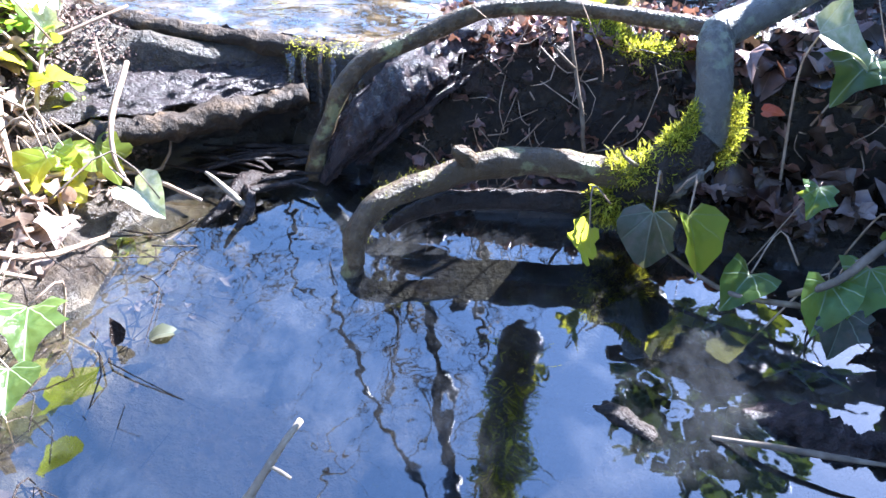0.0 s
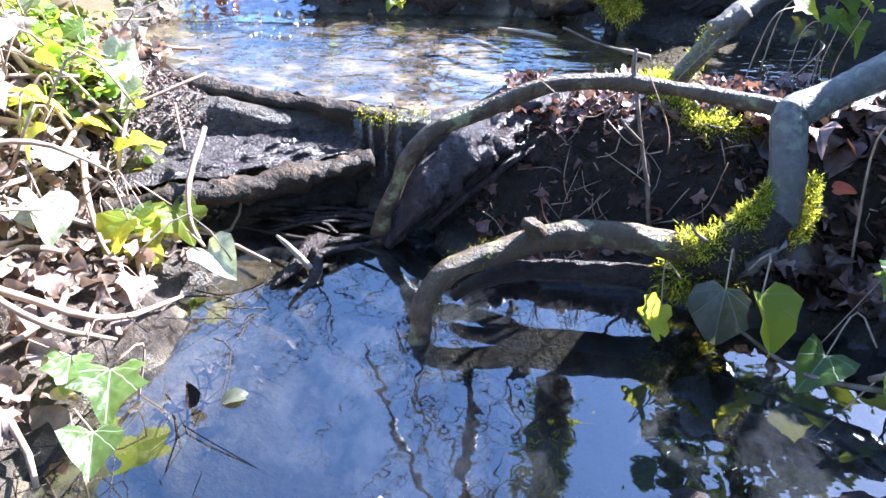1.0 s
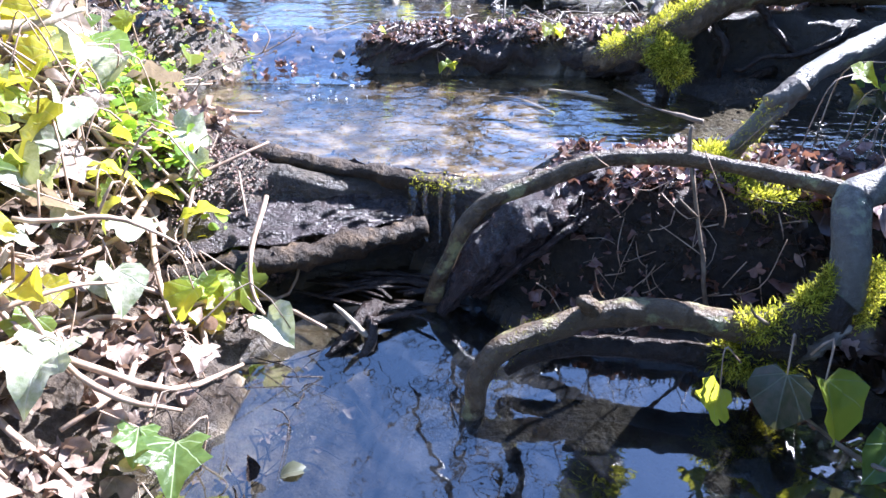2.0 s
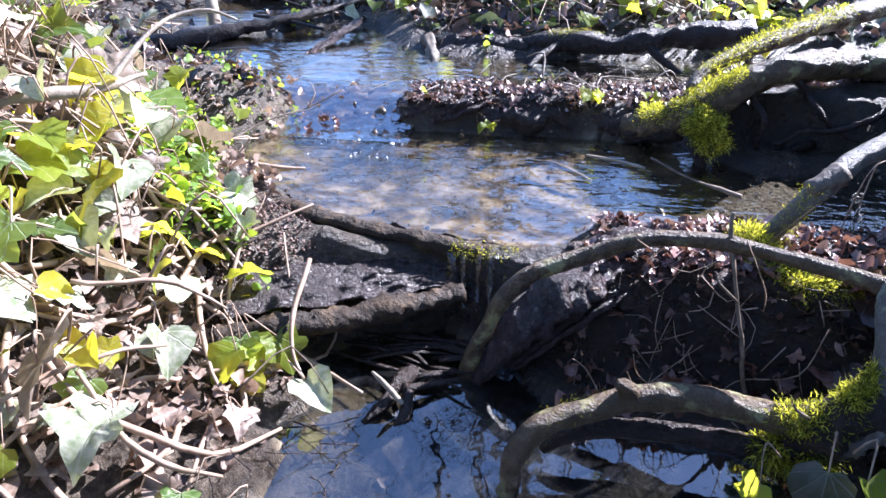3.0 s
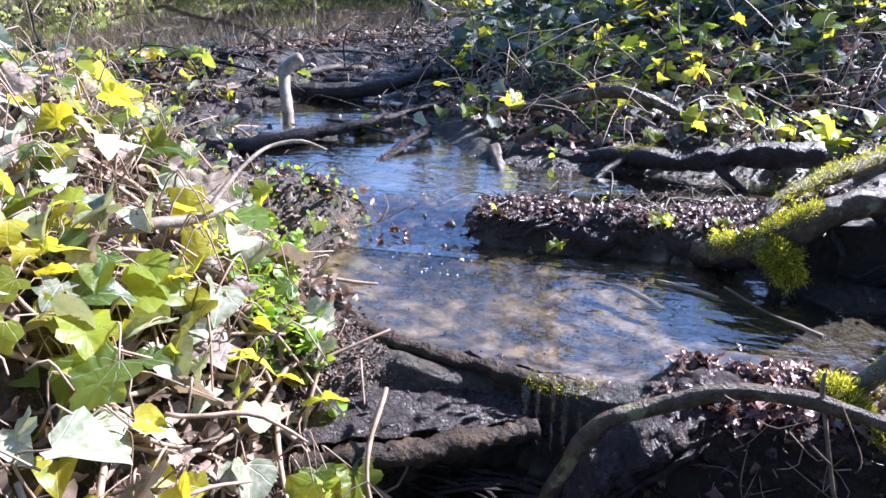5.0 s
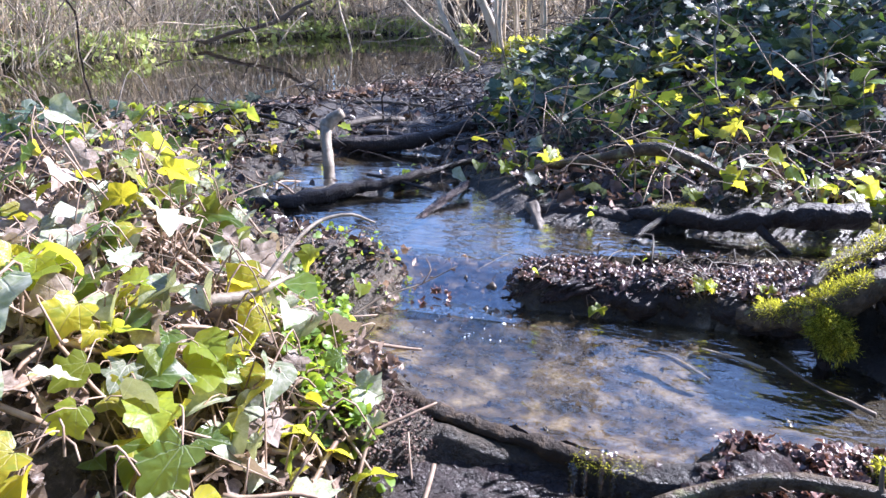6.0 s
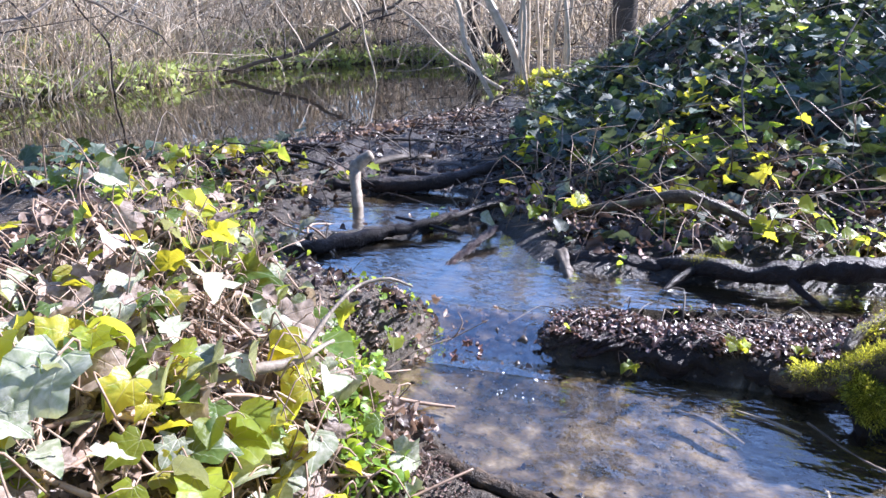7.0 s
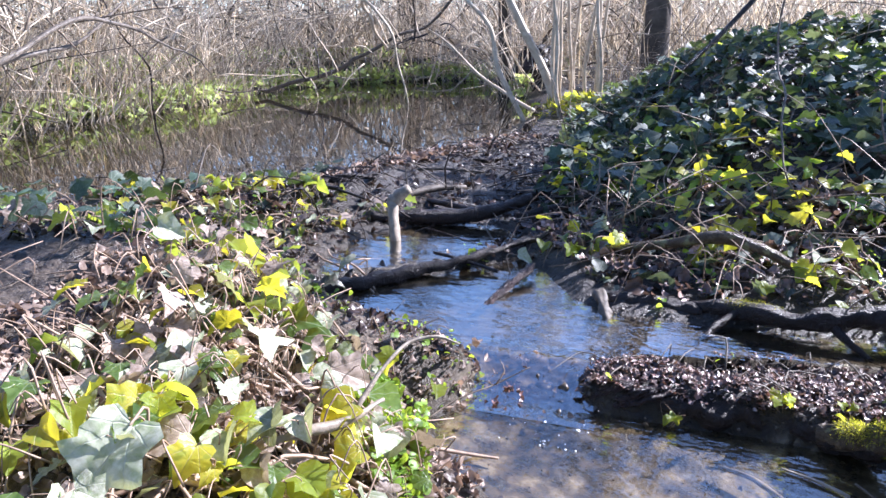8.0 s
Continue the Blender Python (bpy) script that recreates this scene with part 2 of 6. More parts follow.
IVY_STUFF = leaf_material("mound_ivy_leaf", (0.022, 0.043, 0.028), (0.062, 0.09, 0.06), (0.14, 0.2, 0.04), (0.17, 0.21, 0.15), 0.18, 0.55, 0.6, True)
GREY_STUFF = leaf_material("dull_grey_ivy_leaf", (0.06, 0.085, 0.065), (0.16, 0.185, 0.15), (0.2, 0.24, 0.08), (0.26, 0.29, 0.23), 0.22, 0.58, 0.55, True)
# yellow copy of the mound ivy; its colour stands for sunlit leaves
YELLOW_STUFF = leaf_material("sun_toned_ivy_leaf", (0.25, 0.26, 0.03), (0.36, 0.33, 0.04), (0.85, 0.78, 0.05), (0.5, 0.48, 0.2), 0.5, 0.4, 0.4, True)
# paler copy of the dead leaf; its colour stands for litter in light
DEAD_LIT = leaf_material("lit_purple_litter", (0.10, 0.062, 0.052), (0.34, 0.25, 0.22), (0.28, 0.17, 0.11), (0.2, 0.14, 0.12), 0.15, 0.3, 0.65, True)
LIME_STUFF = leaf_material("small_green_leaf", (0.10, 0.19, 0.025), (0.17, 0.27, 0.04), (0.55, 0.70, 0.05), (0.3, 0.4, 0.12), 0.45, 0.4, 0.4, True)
GRASS = leaf_material("marsh_grass", (0.20, 0.27, 0.08), (0.44, 0.48, 0.2), (0.75, 0.85, 0.25), (0.45, 0.48, 0.2), 0.4, 0.4, 0.45, True)
LEAF_RED = leaf_material("orange_red_leaf", (0.5, 0.07, 0.02), (0.65, 0.14, 0.03), (0.8, 0.15, 0.03), (0.6, 0.2, 0.1), 0.4)
# the still pool's faint pale film also stands in for mirrored cloud
WATER_STILL = water_material("still_water", (0.45, 0.45, 0.42), 7, 0.0017, (1, 1, 1), 0.015, 0.12, 2.25, 0.06, (0.4, 0.42, 0.46))
WATER_FLOW = water_material("flowing_water", (0.76, 0.72, 0.62), 15, 0.0075, (0.8, 1.6, 1), 0.015, 0.14, 2.5)
WATER_BRIGHT = water_material("smooth_running_water", (0.8, 0.75, 0.64), 14, 0.004, (0.7, 1.8, 1), 0.015, 0.15, 4.3)
WATER_SLIDE = water_material("sliding_water", (0.7, 0.58, 0.45), 60, 0.006, (2.2, 0.35, 0.35), 0.06, 0.4, 1.8, 0.4, (0.22, 0.15, 0.11), (14, 0.4, 0.4))
WATER_POND = water_material("pond_water", (0.40, 0.35, 0.26), 2.5, 0.0011, (1, 1, 1), 0.012, 0.2, 3.2, 0.08, (0.16, 0.12, 0.075))


# ---- geometry helpers ----
ORIGIN = {}


def mesh_of(name, verts, faces, mat, smooth=True, uv=None):
    me = bpy.data.meshes.new(name)
    v = np.asarray([tuple(w) for w in verts] if not isinstance(verts, np.ndarray) else verts, dtype=np.float32)
    sizes = np.fromiter((len(f) for f in faces), dtype=np.int32, count=len(faces))
    flat = np.fromiter((i for f in faces for i in f), dtype=np.int32, count=int(sizes.sum()))
    me.vertices.add(len(v))
    me.vertices.foreach_set("co", v.ravel())
    me.loops.add(len(flat))
    me.loops.foreach_set("vertex_index", flat)
    me.polygons.add(len(sizes))
    me.polygons.foreach_set("loop_start", np.concatenate([[0], np.cumsum(sizes)[:-1]]).astype(np.int32))
    me.materials.append(mat)
    me.polygons.foreach_set("use_smooth", [smooth] * len(sizes))
    if uv is not None:
        layer = me.uv_layers.new(name="UVMap")
        layer.data.foreach_set("uv", np.asarray(uv, dtype=np.float32)[flat].ravel())
    me.update(calc_edges=True)
    return me


def thing(name, base, label, category, group="", kind=""):
    """An Empty at the base of a thing, to which its parts belong."""
    ob = new(name)
    ob.location, ob.empty_display_size = base, 0.05
    ORIGIN[ob.name] = Vector(base)
    return tagged(ob, label, category, group, kind)


def part(name, geo, mat, parent, label="", smooth=True):
    """One mesh under a thing or under a part; geo holds world places."""
    o = ORIGIN[parent.name]
    v = np.asarray(geo[0], dtype=float) - np.array(o)
    ob = new(name, mesh_of(name, v, geo[1], mat, smooth, geo[2] if len(geo) > 2 else None))
    ob.parent = parent
    ORIGIN[ob.name] = o
    return tagged(ob, label)


def solid(name, geo, mat, label, category, group="", kind="", smooth=True):
    """A thing that is a single mesh, standing at its first vertex."""
    v = np.asarray(geo[0], dtype=float)
    base = np.array([v[:, 0].mean(), v[:, 1].mean(), v[:, 2].min()])
    ob = new(name, mesh_of(name, v - base, geo[1], mat, smooth, geo[2] if len(geo) > 2 else None))
    ob.location = base
    ORIGIN[ob.name] = Vector(base)
    return tagged(ob, label, category, group, kind)


def joined(geos):
    vs, fs, uvs, n = [], [], [], 0
    for g in geos:
        vs.append(np.asarray(g[0], dtype=float))
        fs.extend([tuple(i + n for i in f) for f in g[1]])
        if len(g) > 2:
            uvs.append(np.asarray(g[2]))
        n += len(g[0])
    out = (np.vstack(vs), fs)
    return (*out, np.vstack(uvs)) if uvs else out


def spline(points, values, step):
    """Catmull-Rom through the points, with a value carried along."""
    p = np.array(points, dtype=float)
    v = np.array(values if hasattr(values, "__len__") else [values] * len(p), dtype=float)
    if len(v) != len(p):
        v = np.interp(np.linspace(0, 1, len(p)), np.linspace(0, 1, len(v)), v)
    ext = np.vstack([2 * p[0] - p[1], p, 2 * p[-1] - p[-2]])
    ps, vs = [], []
    for i in range(len(p) - 1):
        a, b, c, d = ext[i:i + 4]
        n = max(2, int(np.linalg.norm(c - b) / step))
        for k in range(n):
            t = k / n
            ps.append(0.5 * ((2 * b) + (c - a) * t + (2 * a - 5 * b + 4 * c - d) * t * t + (3 * b - a - 3 * c + d) * t ** 3))
            vs.append(v[i] * (1 - t) + v[i + 1] * t)
    ps.append(p[-1])
    vs.append(v[-1])
    return np.array(ps), np.array(vs)


def tube(points, radii, sides=10, step=0.02, rough=0.06, seed=0, flat=1.0, wander=0.0):
    """A branch: rings along a spline, uneven in girth, closed at both ends."""
    rng = np.random.RandomState(seed + 7)
    ps, rs = spline(points, radii, step)
    if wander:
        w = rng.randn(len(ps), 3)
        for _ in range(2):
            w = (np.roll(w, 1, 0) + w + np.roll(w, -1, 0)) / 2
        ps = ps + w * wander
    t = np.gradient(ps, axis=0)
    t /= np.linalg.norm(t, axis=1)[:, None] + 1e-9
    ref = np.array([0.13, 0.21, 1.0])
    if abs(t[:, 2]).mean() > 0.8:
        ref = np.array([1.0, 0.15, 0.1])
    u = np.cross(t, ref)
    u /= np.linalg.norm(u, axis=1)[:, None] + 1e-9
    w = np.cross(u, t)
    a = np.arange(sides) * 2 * math.pi / sides
    lump = rng.randn(len(ps), sides)
    lump = (lump + np.roll(lump, 1, 0) + np.roll(lump, -1, 0) + np.roll(lump, 1, 1)) / 2
    slow = np.interp(np.arange(len(ps)), np.arange(0, len(ps) + 6, 6), rng.randn(len(np.arange(0, len(ps) + 6, 6))))
    r = rs[:, None] * (1 + rough * lump + rough * 1.2 * slow[:, None])
    v = ps[:, None, :] + r[:, :, None] * (np.cos(a)[None, :, None] * u[:, None, :] + flat * np.sin(a)[None, :, None] * w[:, None, :])
    n = len(ps)
    v = np.vstack([v.reshape(-1, 3), ps[0] - t[0] * rs[0] * 0.25, ps[-1] + t[-1] * rs[-1] * 0.25])
    f = [(i * sides + j, i * sides + (j + 1) % sides, (i + 1) * sides + (j + 1) % sides, (i + 1) * sides + j)
         for i in range(n - 1) for j in range(sides)]
    f += [(n * sides, (j + 1) % sides, j) for j in range(sides)]
    f += [(n * sides + 1, (n - 1) * sides + j, (n - 1) * sides + (j + 1) % sides) for j in range(sides)]
    return v, f


IVY_HALF = [(0.0, 0.0), (0.13, -0.11), (0.31, -0.15), (0.47, -0.03), (0.42, 0.14), (0.39, 0.23), (0.48, 0.32), (0.55, 0.45), (0.42, 0.53), (0.28, 0.60), (0.20, 0.74), (0.10, 0.90), (0.0, 1.0)]
OVAL_HALF = [(0.0, 0.0), (0.16, 0.12), (0.26, 0.34), (0.27, 0.56), (0.18, 0.8), (0.0, 1.0)]
ROUND_HALF = [(0.0, 0.0), (0.28, 0.02), (0.47, 0.25), (0.5, 0.52), (0.36, 0.84), (0.0, 1.0)]
HEART_HALF = [(0.0, 0.0), (0.2, -0.12), (0.42, 0.0), (0.5, 0.22), (0.46, 0.42), (0.30, 0.68), (0.12, 0.88), (0.0, 1.0)]


def leaf_blade(half, seed=0, fold=0.25, curl=0.25, ripple=0.05, rings=2):
    """A leaf one unit long from its stalk along +y, folded at the midrib and curled."""
    rng = np.random.RandomState(seed)
    out = half + [(-x, y) for x, y in half[-2:0:-1]]
    jit = 1 + 0.10 * rng.randn(len(out))
    mid = np.array([0.0, 0.38])
    pts = [mid]
    n = len(out)
    for k in range(1, rings + 1):
        s = k / rings
        for (x, y), j in zip(out, jit):
            pts.append(mid + (np.array([x * j, y]) - mid) * s)
    pts = np.array(pts)
    tilt, ph = rng.uniform(-0.12, 0.12), rng.uniform(0, 6)
    z = fold * np.abs(pts[:, 0]) - curl * (pts[:, 1] - 0.3) ** 2 + tilt * pts[:, 0] + ripple * np.sin(9 * np.arctan2(pts[:, 0], pts[:, 1] - 0.3) + ph) * np.hypot(pts[:, 0], pts[:, 1] - 0.38)
    z -= z[1]
    v = np.column_stack([pts, z])
    f = [(0, 1 + i, 1 + (i + 1) % n) for i in range(n)]
    for k in range(rings - 1):
        a, b = 1 + k * n, 1 + (k + 1) * n
        for i in range(n):
            f.append((a + i, b + i, b + (i + 1) % n, a + (i + 1) % n))
    uv = np.column_stack([pts[:, 0] + 0.5, pts[:, 1]])
    return v, f, uv


def leaf_frame(place, point, normal, size):
    """The pose of a leaf: stalk end at place, tip towards point, upper side towards normal."""
    y = Vector(point).normalized()
    z = Vector(normal)
    z = (z - y * z.dot(y)).normalized()
    x = y.cross(z)
    m = Matrix((x, y, z)).transposed().to_4x4()
    return Matrix.Translation(place) @ m @ Matrix.Scale(size, 4)


def posed(geo, m):
    a = np.array(m)
    v = np.asarray(geo[0]) @ a[:3, :3].T + a[:3, 3]
    return (v, *geo[1:])


def many(blades, poses):
    """Joins many posed leaves quickly."""
    vs, fs, uvs, n = [], [], [], 0
    for k, m in poses:
        g = blades[k]
        a = np.array(m)
        vs.append(g[0] @ a[:3, :3].T + a[:3, 3])
        fs.extend([tuple(i + n for i in f) for f in g[1]])
        uvs.append(g[2])
        n += len(g[0])
    return np.vstack(vs), fs, np.vstack(uvs)


# ---- lie of the land ----
def lattice(seed):
    return np.random.RandomState(seed).rand(256, 256)


LATTICE = lattice(3)


def value_noise(x, y):
    xi, yi = np.floor(x).astype(int), np.floor(y).astype(int)
    fx, fy = x - xi, y - yi
    fx, fy = fx * fx * (3 - 2 * fx), fy * fy * (3 - 2 * fy)
    g = lambda a, b: LATTICE[a % 256, b % 256]
    return (g(xi, yi) * (1 - fx) * (1 - fy) + g(xi + 1, yi) * fx * (1 - fy) + g(xi, yi + 1) * (1 - fx) * fy + g(xi + 1, yi + 1) * fx * fy) - 0.5


def fbm(x, y, octaves=4):
    out, amp = 0, 1.0
    for k in range(octaves):
        out = out + amp * value_noise(x * 2 ** k + 17.3 * k, y * 2 ** k + 9.1 * k)
        amp *= 0.5
    return out


def smooth(a, b, x):
    t = np.clip((x - a) / (b - a), 0, 1)
    return t * t * (3 - 2 * t)


def signed(poly, x, y):
    """Distance to a shore, negative on the water."""
    best = np.full(x.shape, 1e9)
    inside = np.zeros(x.shape, dtype=bool)
    for (ax, ay), (bx, by) in zip(poly, poly[1:] + poly[:1]):
        ex, ey = bx - ax, by - ay
        t = np.clip(((x - ax) * ex + (y - ay) * ey) / (ex * ex + ey * ey), 0, 1)
        best = np.minimum(best, np.hypot(x - ax - t * ex, y - ay - t * ey))
        cross = (ay > y) != (by > y)
        with np.errstate(divide="ignore", invalid="ignore"):
            inside ^= cross & (x < ex * (y - ay) / (ey if ey else 1e-9) + ax)
    return np.where(inside, -best, best)


LOWER = [(-.42, .12), (-.47, .25), (-.49, .36), (-.46, .45), (-.42, .52), (-.41, .58), (-.46, .64), (-.40, .70), (-.47, .75), (-.40, .83), (-.26, .89),
         (-.14, .85), (-.08, .76), (.0, .72), (.15, .70), (.3, .655), (.42, .62), (.62, .55), (.8, .3), (.9, -.9), (-.3, -.9)]
UPPER = [(-.78, 1.3), (-.74, 1.2), (-.57, 1.07), (-.5, .985), (-.35, .965), (-.2, .955), (-.06, .96), (.02, 1.06), (.2, 1.06), (.42, 1.03), (.8, 1.1),
         (.8, 1.33), (.5, 1.34), (.3, 1.3), (.2, 1.42), (.0, 1.47), (-.25, 1.46), (-.47, 1.48), (-.5, 1.55), (-.68, 1.55), (-.72, 1.42)]
MIDDLE = [(-.70, 1.52), (-.82, 1.56), (-.95, 1.62), (-1.08, 1.70), (-1.3, 1.79), (-1.48, 1.88), (-1.25, 2.06), (-1.0, 2.28), (-.85, 2.40), (-.75, 2.3), (-.6, 2.05), (-.42, 1.95),
          (0, 1.96), (.5, 2.0), (.5, 1.86), (0, 1.8), (-.35, 1.72), (-.46, 1.6), (-.5, 1.53)]
SIDE = [(-1.5, 1.95), (-1.58, 2.2), (-1.56, 2.5), (-1.4, 2.65), (-1.12, 2.78), (-.92, 2.62), (-.98, 2.46), (-1.1, 2.28), (-1.3, 2.1)]
POND = [(-1.5, 5.0), (-1.7, 4.6), (-2.0, 3.9), (-2.2, 3.2), (-2.45, 2.7), (-3.2, 2.35), (-4.5, 2.3), (-5.6, 3.0), (-6.0, 4.1), (-6.2, 4.7), (-6.35, 5.4), (-6.3, 6.5),
        (-6.5, 8.0), (-7, 9.4), (-6.4, 10.9), (-4.9, 11.9), (-3.2, 10.8), (-2.7, 8.8), (-1.9, 7.2), (-1.65, 6)]
POOLS = ((LOWER, -0.02, 0.09), (UPPER, 0.12, 0.035), (MIDDLE, 0.175, 0.03), (SIDE, 0.2, 0.04), (POND, 0.27, 0.35))


def land(x, y):
    """Height of the ground, how far it is stream bed, and how dry and sun-pale it is."""
    x, y = np.asarray(x, dtype=float), np.asarray(y, dtype=float)
    wob = 0.02 * fbm(x * 9, y * 9, 3)
    ds = [signed(p, x, y) + wob * (1 if k < 4 else 4) for k, (p, _, _) in enumerate(POOLS)]
    top = bottom = 0
    for d, (_, level, _) in zip(ds, POOLS):
        w = 1 / (np.maximum(d, 0) + 0.03) ** 3
        top, bottom = top + w * level, bottom + w
    base = top / bottom
    d = np.minimum.reduce(ds)
    left = smooth(0.05, -0.15, x - np.where(y < 1.2, -0.28, -0.62 - 0.55 * (y - 1.2).clip(0, 2)))
    tall = (0.25 - 0.05 * smooth(0.6, 1.3, d)) * smooth(1.95, 1.2, y) + 0.06
    rise = left * (0.03 * smooth(0, 0.04, d) + tall * smooth(0, 0.55, d))
    rise = rise + (1 - left) * 0.02 * smooth(0, 0.05, d)
    near_right = smooth(0.40, 1.1, x) * smooth(2.2, 1.6, y)
    rise = rise + near_right * 0.28 * smooth(0, 0.5, d)
    # debris ridge that holds the upper pool
    ridge = smooth(0.79, 0.90, y + 0.25 * (x - 0.1).clip(0, 1)) * smooth(1.07, 1.0, y) * smooth(-0.13, 0.03, x)
    rise = np.maximum(rise, ridge * (0.148 - base))
    # flat root raft beside the upper pool
    raft = smooth(1.47, 1.52, y + 0.05 * fbm(x * 10, y * 3, 3)) * smooth(1.86, 1.74, y) * smooth(-0.5, -0.4, x) * smooth(0.36, 0.2, x) * (1 - left)
    # ivy mound
    edge = -0.92 - 0.12 * (y - 2.3)
    mound = smooth(0.0, 1.3, x - edge) * (0.215 * (y - 2.02).clip(0, 2.65)) * smooth(8.0, 5.2, y)
    rise = rise + mound + 0.16 * smooth(0.2, 1.2, x - edge) * smooth(2.4, 3.4, y) * fbm(x * 1.9, y * 1.9, 3)
    # barrage of mud and sticks below the pond
    dam = smooth(-0.12, 0.12, ds[4]) * smooth(0.78, 0.36, ds[4]) * smooth(2.35, 2.6, y) * smooth(0.1, -0.6, x + 0.4)
    rise = np.maximum(rise, dam * (0.30 - base + 0.03 * fbm(x * 6, y * 6, 3)))
    # unseen right bank, raised to throw shade on the leaves by the pool
    rise = rise + near_right * 0.42 * smooth(0.6, 1.0, x)
    # low earth bank behind the far waterline
    rise = rise + 0.26 * smooth(0.75, 0.9, ds[4] + 0.25 * fbm(x * 1.3, y * 1.3, 2)) * smooth(-4.6, -5.6, x)
    far = smooth(12, 40, np.hypot(x + 3, y - 6))
    h = base + rise + far * 0.6 + 0.15 * smooth(0.3, 3, ds[4]) * smooth(4.0, 6, y)
    clod = fbm(x * 14, y * 14, 4) * 0.022 + np.abs(fbm(x * 33 + 5, y * 33, 3)) * 0.014 + fbm(x * 2.1, y * 2.1, 3) * 0.02
    h = h + clod * smooth(0.0, 0.08, d)
    h = h * (1 - raft) + raft * (0.182 - 0.05 * smooth(1.56, 1.8, y) + 0.034 * fbm(x * 6 + 3, y * 9, 3) + 0.014 * np.abs(fbm(x * 35, y * 35, 2)))
    # dark earth face under the mossy limb
    under = smooth(0.19, 0.27, x) * smooth(1.385, 1.43, y + 0.03 * fbm(x * 16, y * 16, 3)) * smooth(1.78, 1.6, y)
    h = np.maximum(h, under * (0.25 + 0.02 * fbm(x * 20, y * 20, 3)))
    # muddy tussock where the bank narrows the riffle
    h = h + 0.04 * smooth(0.13, 0.03, np.hypot((x + .86) * .8, y - 1.47)) * smooth(0.0, 0.03, d)
    for dd, (_, level, deep) in zip(ds, POOLS):
        bed_z = level - 0.004 - deep * smooth(0, 0.16 if deep < .08 else 0.34, -dd) - 0.012 * np.abs(fbm(x * 12, y * 12, 4)) * smooth(0, 0.05, -dd)
        h = np.where(dd < 0, bed_z, h)
    run = smooth(-.80, -.72, x) * smooth(-.44, -.52, x) * smooth(1.36, 1.42, y) * smooth(1.72, 1.66, y)
    run_z = .120 + .055 * smooth(1.44, 1.62, y) - .028 - .02 * np.abs(fbm(x * 25, y * 25, 3))
    h = np.where(run > 0, np.minimum(h, h * (1 - run) + run_z * run), h)
    bed = smooth(0.01, -0.03, ds[1]) * smooth(0.3, 0.05, x) + 0.55 * smooth(0.01, -0.03, ds[2]) + 0.4 * smooth(0.01, -0.03, ds[3])
    # left shelf of the lower pool gets pale silt to look sunlit
    bed = np.clip(bed + run + (0.0 + 0.95 * smooth(-0.2, -0.04, ds[0]) * smooth(-.1, -.25, x)) * smooth(0.01, -0.02, ds[0]), 0, 1)
    # dry pale crumbs, run down to the wet shore so that it looks sunlit
    dry = left * smooth(-0.01, 0.06, d) * smooth(2.6, 1.6, y) * smooth(-2.8, -1.6, x) * smooth(-0.6, 0.1, y) + 0.4 * near_right + 0.5 * smooth(1, 4, ds[4]) * smooth(4, 7, y)
    return h, bed, np.clip(dry, 0, 1)


NEAR_X, NEAR_Y = np.arange(-3.0, 1.2, 0.01), np.arange(-0.2, 3.0, 0.01)
NEAR_H = land(*(a.ravel() for a in np.meshgrid(NEAR_X, NEAR_Y)))[0].reshape(len(NEAR_Y), len(NEAR_X))


def height(x, y):
    """Ground height at one spot, read from a fine table by the stream."""
    u, w = (x + 3.0) / 0.01, (y + 0.2) / 0.01
    i, j = int(math.floor(u)), int(math.floor(w))
    if 0 <= i < len(NEAR_X) - 1 and 0 <= j < len(NEAR_Y) - 1:
        u, w = u - i, w - j
        return float((NEAR_H[j, i] * (1 - u) + NEAR_H[j, i + 1] * u) * (1 - w) + (NEAR_H[j + 1, i] * (1 - u) + NEAR_H[j + 1, i + 1] * u) * w)
    return float(land(np.array([x]), np.array([y]))[0][0])


def lines(lo, hi, fine_lo, fine_hi, step, grow):
    mid = list(np.arange(fine_lo, fine_hi, step))
    s, p, up = step, fine_hi, []
    while p < hi:
        up.append(p)
        s *= grow
        p += s
    up.append(hi)
    s, p, down = step, fine_lo - step, []
    while p > lo:
        down.append(p)
        s *= grow
        p -= s
    down.append(lo)
    return np.array(down[::-1] + mid + up)


def build_ground():
    xs, ys = lines(-400, 400, -1.7, 0.75, 0.0105, 1.055), lines(-300, 500, 0.15, 2.3, 0.0105, 1.035)
    gx, gy = np.meshgrid(xs, ys)
    h, bed, dry = land(gx.ravel(), gy.ravel())
    nx, ny = len(xs), len(ys)
    v = np.column_stack([gx.ravel(), gy.ravel(), h])
    i = (np.arange(ny - 1)[:, None] * nx + np.arange(nx - 1)[None, :]).ravel()
    f = np.column_stack([i, i + 1, i + nx + 1, i + nx])
    me = bpy.data.meshes.new("ground")
    me.vertices.add(len(v))
    me.vertices.foreach_set("co", v.ravel())
    me.loops.add(len(f) * 4)
    me.loops.foreach_set("vertex_index", f.ravel().astype(np.int32))
    me.polygons.add(len(f))
    me.polygons.foreach_set("loop_start", np.arange(0, len(f) * 4, 4, dtype=np.int32))
    me.polygons.foreach_set("use_smooth", [True] * len(f))
    for name, values in (("bed", bed), ("dry", dry)):
        me.attributes.new(name, "FLOAT", "POINT").data.foreach_set("value", values)
    me.materials.append(GROUND)
    me.update()
    me.validate()
    ob = new("ground", me)
    tagged(ob, "dark wet muddy soil with stream bed and banks", "ground", kind="structure")


build_ground()


